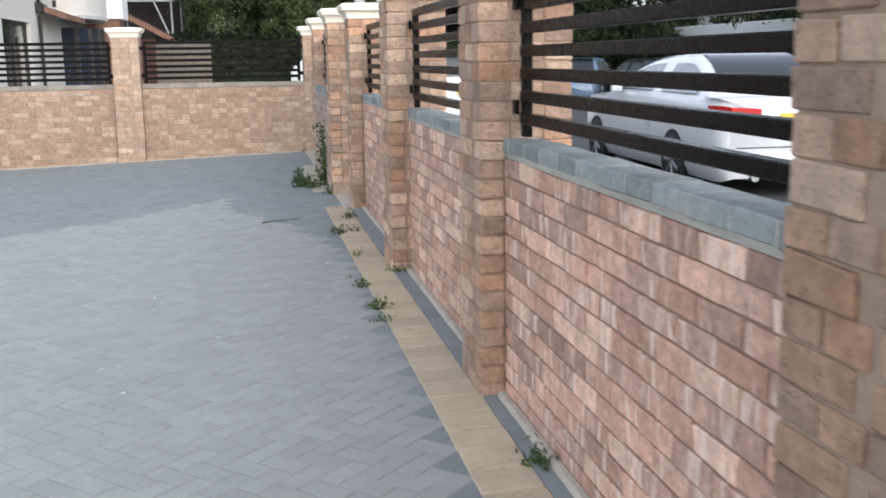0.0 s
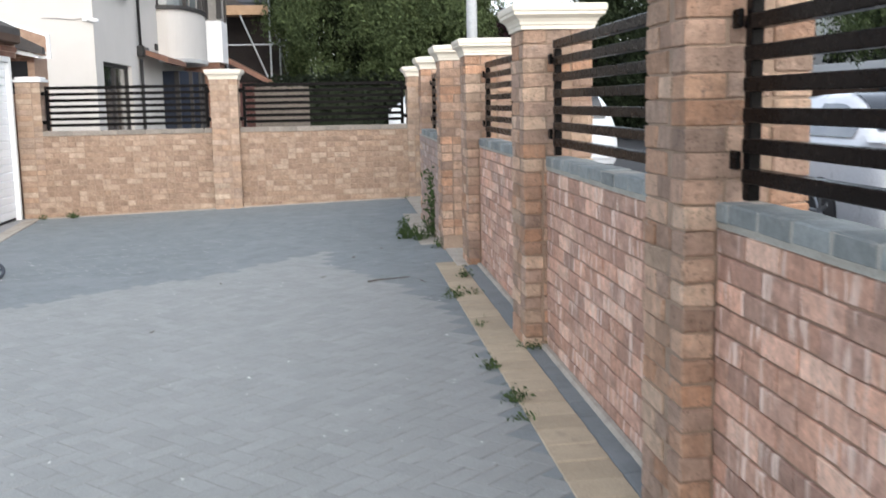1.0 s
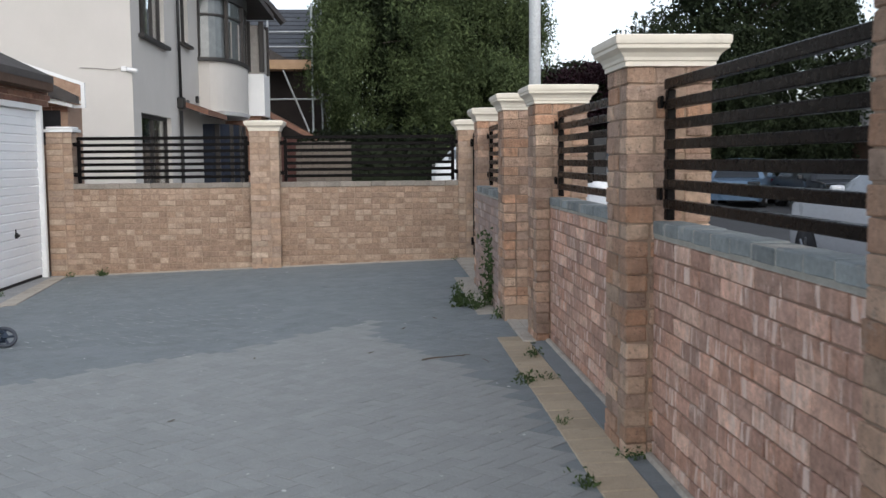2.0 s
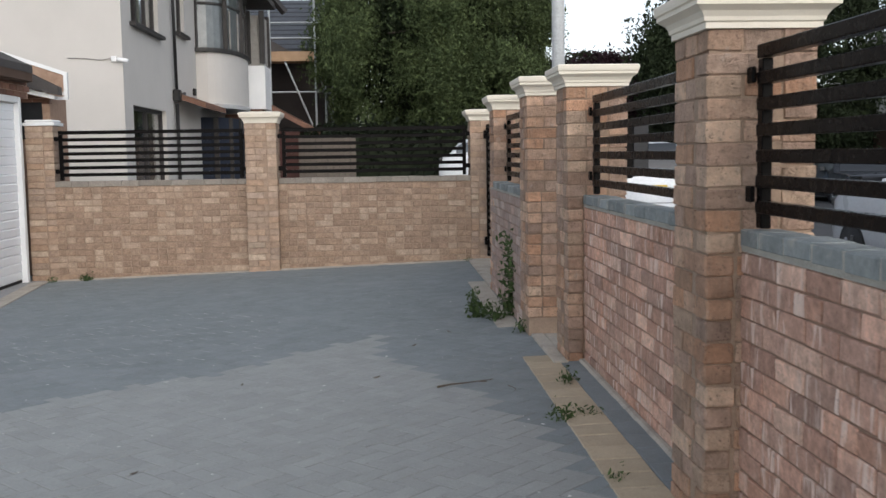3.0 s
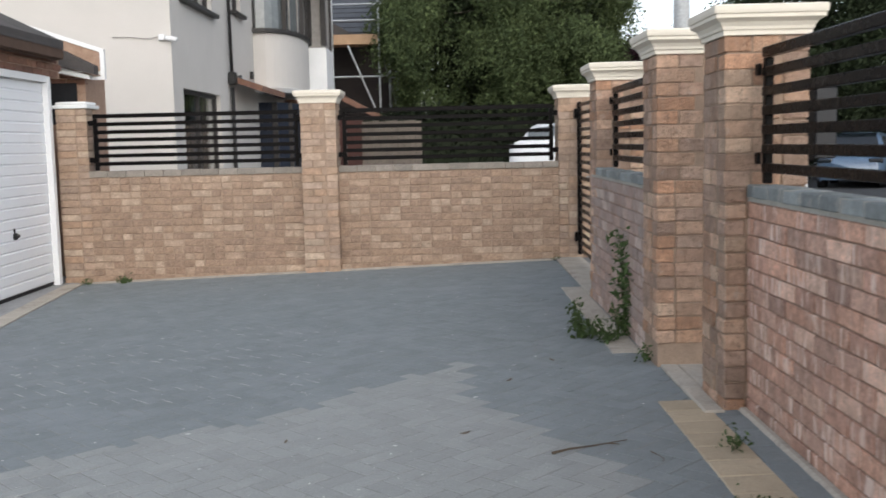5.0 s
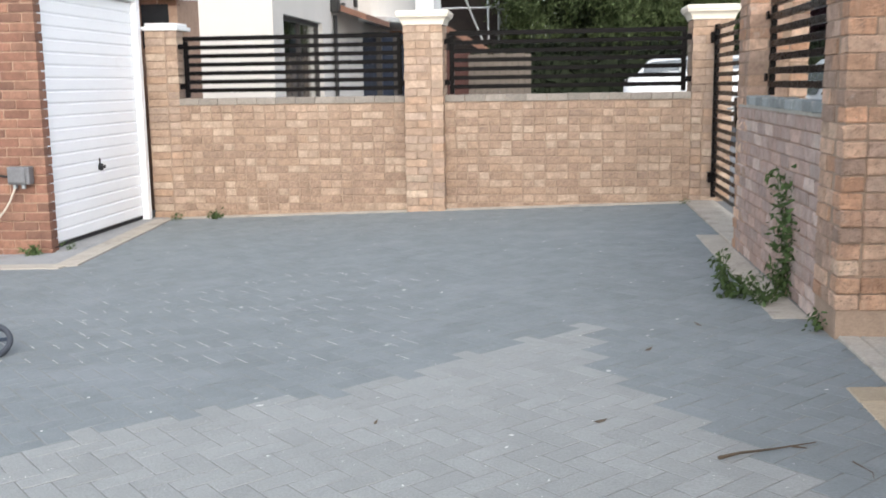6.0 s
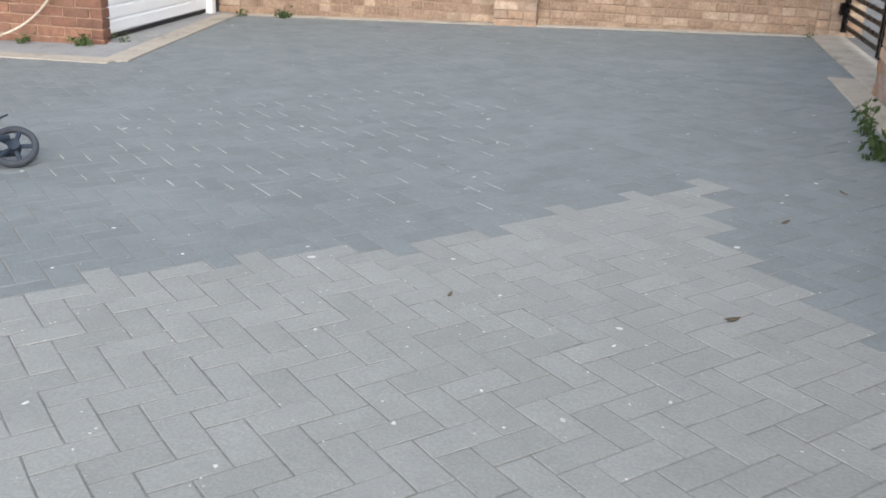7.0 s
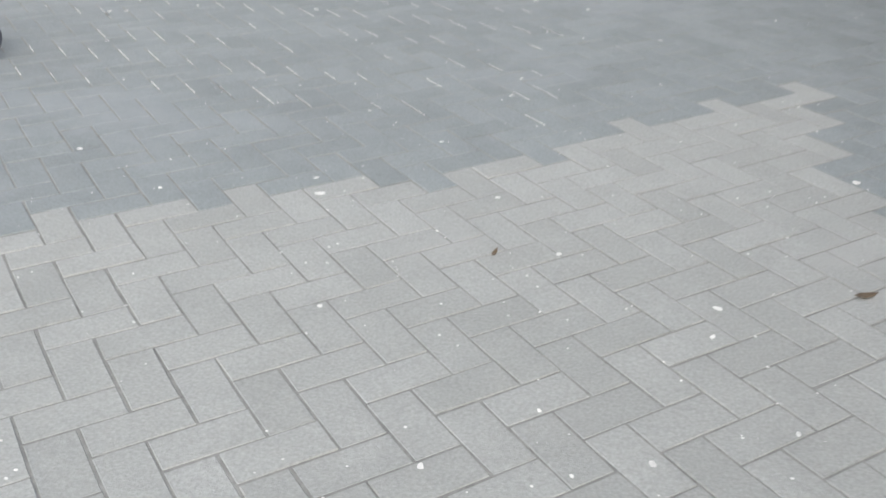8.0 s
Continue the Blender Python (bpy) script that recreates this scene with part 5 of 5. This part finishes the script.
for x, y, a, s in ((-0.181, 8.442, 10, 0.022), (-0.912, 8.444, 70, 0.012), (0.05, 9.3, 40, 0.02), (0.30, 9.7, 130, 0.022), (-1.13, 6.97, 15, 0.018)):
    lf = bmesh.new()
    v = [lf.verts.new(c) for c in ((-s, 0, 0.003), (-s * 0.3, -s * 0.4, 0.002), (s * 0.5, -s * 0.3, 0.006), (s, 0, 0.012), (s * 0.4, s * 0.35, 0.006), (-s * 0.3, s * 0.4, 0.004))]
    lf.faces.new(v)
    ob = tagged(part("leaf", lf, M_wood), "dry brown leaf on the paving", "leaf")
    ob.modifiers.new("thick", 'SOLIDIFY').thickness = 0.0015
    ob.matrix_basis = pose(x, y, ground_z(x) + 0.002, 0, 0, a)


# toy scooter lying on its side
def scooter():
    ob = tagged(empty("scooter", (-2.79, 9.37, ground_z(-2.79)), 0), "dark blue child's scooter lying on its side", "scooter")
    deck = bmesh.new()
    box(deck, (-0.62, -0.30, 0.02), (-0.26, -0.26, 0.13), 0.012, 2)
    part("deck", deck, M_navy_plastic, ob, "dark blue footboard")
    ax = Vector((0.36, -0.62, 0.70)).normalized()
    for c, rad in (((0.0, 0.0, 0.072), 0.090), ((-0.70, -0.34, 0.095), 0.085)):
        wh = empty("wheel", c)
        wh.parent = ob
        q = ax.to_track_quat('Z', 'Y').to_matrix().to_4x4()
        ty = bmesh.new()
        n, k2 = 32, 10
        rings = []
        for i in range(n):
            a = 2 * math.pi * i / n
            rings.append([ty.verts.new(q @ Vector(((rad - 0.013 + 0.013 * math.cos(b)) * math.cos(a), (rad - 0.013 + 0.013 * math.cos(b)) * math.sin(a), 0.016 * math.sin(b))))
                          for b in [2 * math.pi * j / k2 for j in range(k2)]])
        for i in range(n):
            for j in range(k2):
                ty.faces.new([rings[i][j], rings[(i + 1) % n][j], rings[(i + 1) % n][(j + 1) % k2], rings[i][(j + 1) % k2]])
        part("tyre", ty, M_scooter_tyre, wh, "dark grey rubber tyre", True)
        hub = bmesh.new()
        rod(hub, q @ Vector((0, 0, -0.025)), q @ Vector((0, 0, 0.025)), 0.024, sides=14)
        for i in range(5):
            a = 2 * math.pi * i / 5
            rod(hub, q @ Vector((0.02 * math.cos(a), 0.02 * math.sin(a), 0)), q @ Vector(((rad - 0.02) * math.cos(a), (rad - 0.02) * math.sin(a), 0)), 0.009, sides=6)
        part("rim", hub, M_navy_plastic, wh, "five-spoked dark rim")
    arm = bmesh.new()
    rod(arm, (-0.22, -0.14, 0.09), (-0.36, -0.46, 0.05), 0.017, sides=10)
    rod(arm, (-0.36, -0.46, 0.05), (-0.46, -0.66, 0.03), 0.014, sides=10)
    part("steering_tube", arm, M_black, ob, "", True)
    for dy, dz in ((-0.035, 0.045), (0.02, -0.03)):
        blade = bmesh.new()
        rod(blade, (0.01, dy, 0.072 + dz), (-0.26, dy - 0.15, 0.070 + dz * 0.8), 0.012, 0.022, sides=8)
        part("fork_blade", blade, M_navy_plastic, ob, "broad dark blue fork blade", True)
    gu = bmesh.new()
    pr = None
    for i in range(9):
        a = math.radians(108 + i * 11)
        cpt = [gu.verts.new((-0.015 + 0.108 * math.cos(a), dy + 0.02, 0.082 + 0.108 * math.sin(a))) for dy in (-0.03, 0.03)]
        if pr:
            gu.faces.new([pr[0], cpt[0], cpt[1], pr[1]])
        pr = cpt
    g = part("mudguard", gu, M_navy_plastic, ob, "curved dark mudguard")
    g.modifiers.new("thick", 'SOLIDIFY').thickness = 0.006
    return ob


scooter()


# ---- paving ----
LIGHT = [(-9, 6.2), (-2.9, 7.75), (-2.06, 8.17), (-1.79, 8.44), (-1.37, 8.69), (-1.09, 8.82), (-0.75, 9.19), (-0.42, 9.50), (-0.145, 9.76), (-0.14, 9.06), (-0.10, 8.90),
         (0.06, 8.64), (0.215, 8.33), (0.36, 7.87), (0.50, 7.45), (0.62, 6.9), (0.64, 3.0), (0.64, -3.5), (-9, -3.5)]


def inside(x, y, poly):
    c = False
    for (x0, y0), (x1, y1) in zip(poly, poly[1:] + poly[:1]):
        if (y0 > y) != (y1 > y) and x < (x1 - x0) * (y - y0) / (y1 - y0) + x0:
            c = not c
    return c


def yard(x, y):
    """Whether the yard's blocks reach here."""
    if y > 14.12 or y < -3.0 or x < -6.9:
        return False
    if x > (0.74 if y < 8.6 else 0.93 if y < 9.40 else 0.80 if y < 9.84 else 0.70 if y < 12.2 else 0.86):
        return False
    if y > 11.73 + 0.05 * (-3.55 - x) and x < -3.60 - 0.1135 * (y - 11.6):
        return False
    return True


yard_ob = tagged(empty("paving"), "grey block paving laid in a diagonal herringbone", "paving", kind="structure")
TURN_G = Matrix.Rotation(radians(43.5), 4, 'Z')
SLOPE = Matrix.Rotation(-math.atan(0.03), 4, 'Y')
far = {0: ([], []), 1: ([], [])}
prng = random.Random(5)
templ = [chamfered(0.1622, 0.0788, 0.06, 0.0014, 0.0012, prng) for _ in range(6)]
near = 0
spots = []
UNIT = 0.0835
for i in range(-190, 190):
    for j in range(-90, 90):
        for kind in (0, 1):
            if kind == 0:
                u, v, rot = i + 4 * j + 1.0, -i + 0.5, 0
            else:
                u, v, rot = i + 4 * j + 2.5, -i + 1.0, 90
            p = TURN_G @ Vector((u * UNIT, v * UNIT, 0))
            x, y = p.x - 0.432, p.y + 7.872
            if not yard(x, y):
                continue
            light = inside(x, y, LIGHT)
            z = ground_z(x) - 0.030 + prng.uniform(-0.0008, 0.0008)
            m = Matrix.Translation((x, y, z)) @ SLOPE @ TURN_G @ Matrix.Rotation(radians(rot), 4, 'Z') @ pose(0, 0, 0, prng.uniform(-0.3, 0.3), prng.uniform(-0.2, 0.2), prng.uniform(-0.4, 0.4))
            if -1.65 < x < 0.40 and 7.35 < y < 9.40 and near < 300:
                near += 1
                ob = new("paver", block_mesh("paver", (0.1622, 0.0788, 0.06), M_paver if light else M_paver_dark, 0.0014, 0.0012))
                ob.parent = yard_ob
                ob.matrix_basis = m
            else:
                tv, tf = templ[prng.randrange(6)]
                vs, fs = far[0 if light else 1]
                o = len(vs)
                vs.extend((m @ Vector(c))[:] for c in tv)
                fs.extend([o + k for k in f] for f in tf)
for k, mm in ((0, M_paver_far), (1, M_paver_dark_far)):
    o = new("paver_field", mesh_of("paver_field", *far[k], mm))
    o.parent = yard_ob
    tagged(o, ("lighter grey" if k == 0 else "charcoal grey") + " block paving", kind="stuff")

strip = tagged(empty("border_strip"), "tan block border along the wall foot", "paving", kind="structure")
y = -0.9
while y < 8.70:
    piece("border_block", block_mesh("border_block", (0.190, 0.163, 0.06), M_tan, 0.004, 0.0015), strip, (0.765, y + 0.082, ground_z(0.765) - 0.0245 + random.uniform(-0.0012, 0.0012)),
          pose(0, 0, 0, random.uniform(-0.5, 0.5), -1.7, random.uniform(-0.8, 0.8)))
    y += 0.167
strip2 = tagged(empty("border_strip"), "charcoal block border between tan blocks and wall", "paving", kind="structure")
y = -0.9
while y < 8.6:
    wide = 0.085 if y < 6.2 else 0.115
    piece("border_block", block_mesh("border_block", (wide, 0.195, 0.06), M_paver_dark, 0.005, 0.0015), strip2, (0.8625 + wide / 2, y + 0.1, ground_z(0.9) - 0.0265 + random.uniform(-0.001, 0.001)), pose(0, 0, 0, 0, -1.7, random.uniform(-0.8, 0.8)))
    y += 0.2

# pale specks: lime on the joints, scraps, petals
sv, sf = [], []
for k in range(280):
    x, y = prng.uniform(-3.6, 0.6), prng.uniform(4.0, 13.8)
    r = prng.choice((0.003, 0.004, 0.005, 0.006, 0.007 if prng.random() < 0.6 else 0.010))
    a = prng.uniform(0, 3.1)
    o = len(sv)
    for c in range(6):
        t = c * math.pi / 3
        e = r * prng.uniform(0.6, 1.2)
        dx, dy = math.cos(t) * e * 1.5, math.sin(t) * e
        sx, sy = x + dx * math.cos(a) - dy * math.sin(a), y + dx * math.sin(a) + dy * math.cos(a)
        sv.append((sx, sy, ground_z(sx) + 0.0025))
    sf.append([o + c for c in range(6)])
for k in range(380):
    x, y = prng.uniform(-2.0, 0.5), prng.uniform(7.2, 9.6)
    r = prng.choice((0.0012, 0.0016, 0.0022, 0.003))
    o = len(sv)
    for c in range(5):
        t = c * 2 * math.pi / 5
        sx, sy = x + math.cos(t) * r * prng.uniform(0.7, 1.4), y + math.sin(t) * r
        sv.append((sx, sy, ground_z(sx) + 0.0022))
    sf.append([o + c for c in range(5)])
# lime washed out of the joints, in short dashes along them
for k in range(6500):
    i, j = prng.randrange(-60, 80), prng.randrange(-20, 20)
    u, v0 = i + 4 * j + 2, -i + prng.uniform(0, 0.9)
    v1 = v0 + prng.uniform(0.6, 1.7)
    q = [TURN_G @ Vector((uu * UNIT, vv * UNIT, 0)) for uu, vv in ((u - 0.018, v0), (u + 0.018, v0 + 0.1), (u + 0.018, v1), (u - 0.012, v1 - 0.1))]
    q = [(p.x - 0.432, p.y + 7.872) for p in q]
    if not all(-2.9 < x < -0.9 and 9.1 < y < 11.2 for x, y in q):
        continue
    o = len(sv)
    sv.extend((x, y, ground_z(x) + 0.002) for x, y in q)
    sf.append([o, o + 1, o + 2, o + 3])
tagged(new("specks", mesh_of("specks", sv, sf, M_paper)), "pale specks and droppings scattered on the paving", "litter", kind="stuff")


# ---- bricks ----
for ob, axis, a0, a1, face, material in WALLS:
    brick_courses(ob, axis, a0, a1, face, 1, 0.909, 14 if axis == 'y' else 16, material, start=len(ob.name), headers=0.0 if axis == 'y' else 0.5)

def pillar_bricks(ob, x0, y0, bare=-9.0):
    """Four faces of hand-pressed bricks, course by course; the ends beside the low wall stand out like pillows."""
    h = P / 2
    material = M_buff if y0 < 14 else M_pier
    for r in range(24):
        z = TOP - r * COURSE - JOINT / 2 - TALL / 2
        low = z < 0.94
        if z < bare:
            continue
        for k in range(4):
            turn = Matrix.Rotation(k * math.pi / 2, 4, 'Z')
            out = random.uniform(0.0, 0.014 if low and k == 0 else 0.007 if low else 0.004)
            side = random.uniform(0.0, 0.005)
            first = LONG if r % 2 else 0.105
            if low and k == 0 and x0 > 0:
                first = random.uniform(0.084, 0.092)
            end = P - 0.1025 - JOINT
            chamfer = 0.006 if low and k == 0 else 0.003
            skew = pose(0, 0, 0, random.uniform(-0.9, 0.9), random.uniform(-0.5, 0.5), random.uniform(-0.9, 0.9))
            piece("brick", block_mesh("brick", (round(first / 0.006) * 0.006, 0.1025, TALL + random.choice((0.0, 0.003, 0.005))), material, chamfer, 0.0026), ob,
                  turn @ Vector((-h + first / 2 - side, -h + 0.05125 - out, z)), turn @ skew)
            rest = end - first - JOINT
            if rest > 0.03:
                piece("brick", block_mesh("brick", (round(rest / 0.006) * 0.006 + 0.003, 0.1025, TALL + 0.003), material, 0.003, 0.0026), ob,
                      turn @ Vector((-h + first + JOINT + rest / 2, -h + 0.05125 - out * 0.4, z)), turn @ skew)


for ob, x0, y0, zb in PILLARS:
    pillar_bricks(ob, x0, y0, 0.14 if x0 == 0.80 else -9.0)

for r in range(26):
    z = 1.58 - r * COURSE - JOINT / 2 - TALL / 2
    for k in range(4):
        turn = Matrix.Rotation(k * math.pi / 2, 4, 'Z')
        piece("brick", block_mesh("brick", (0.185, 0.1025, TALL), M_pier), PEND, turn @ Vector((-0.15 + 0.0925, -0.15 + 0.05125, z)), turn)

# garage bricks: the wall facing the yard, and the strip over the door
gw = [o for o in garage_ob.children if o.name.startswith("wall")][0]
for r in range(-1, 32):
    z = r * COURSE + TALL / 2 - 0.15
    x1 = GX
    first = True
    while x1 > -5.75:
        ln = SHORT if (first and r % 2) else LONG
        first = False
        piece("brick", block_mesh("brick", (ln, 0.1025, TALL), M_red), gw, (x1 - ln / 2, GY0 + 0.05125 + random.uniform(-0.002, 0.002), z))
        x1 -= ln + JOINT
for r in range(4):
    z = 1.885 + r * COURSE + TALL / 2
    y = GY0 + 0.115 + (LONG / 2 if r % 2 else 0)
    while y < GY1 + 0.2:
        piece("brick", block_mesh("brick", (0.1025, LONG, TALL), M_red), gw, (GX - 0.05125, y + LONG / 2, z))
        y += LONG + JOINT


# ---- from the plan's scale to true size ----
for ob in list(scene.objects):
    if ob.parent is None and ob.type not in ('CAMERA', 'LIGHT'):
        ob.matrix_basis = Matrix.Scale(SCALE, 4) @ ob.matrix_basis
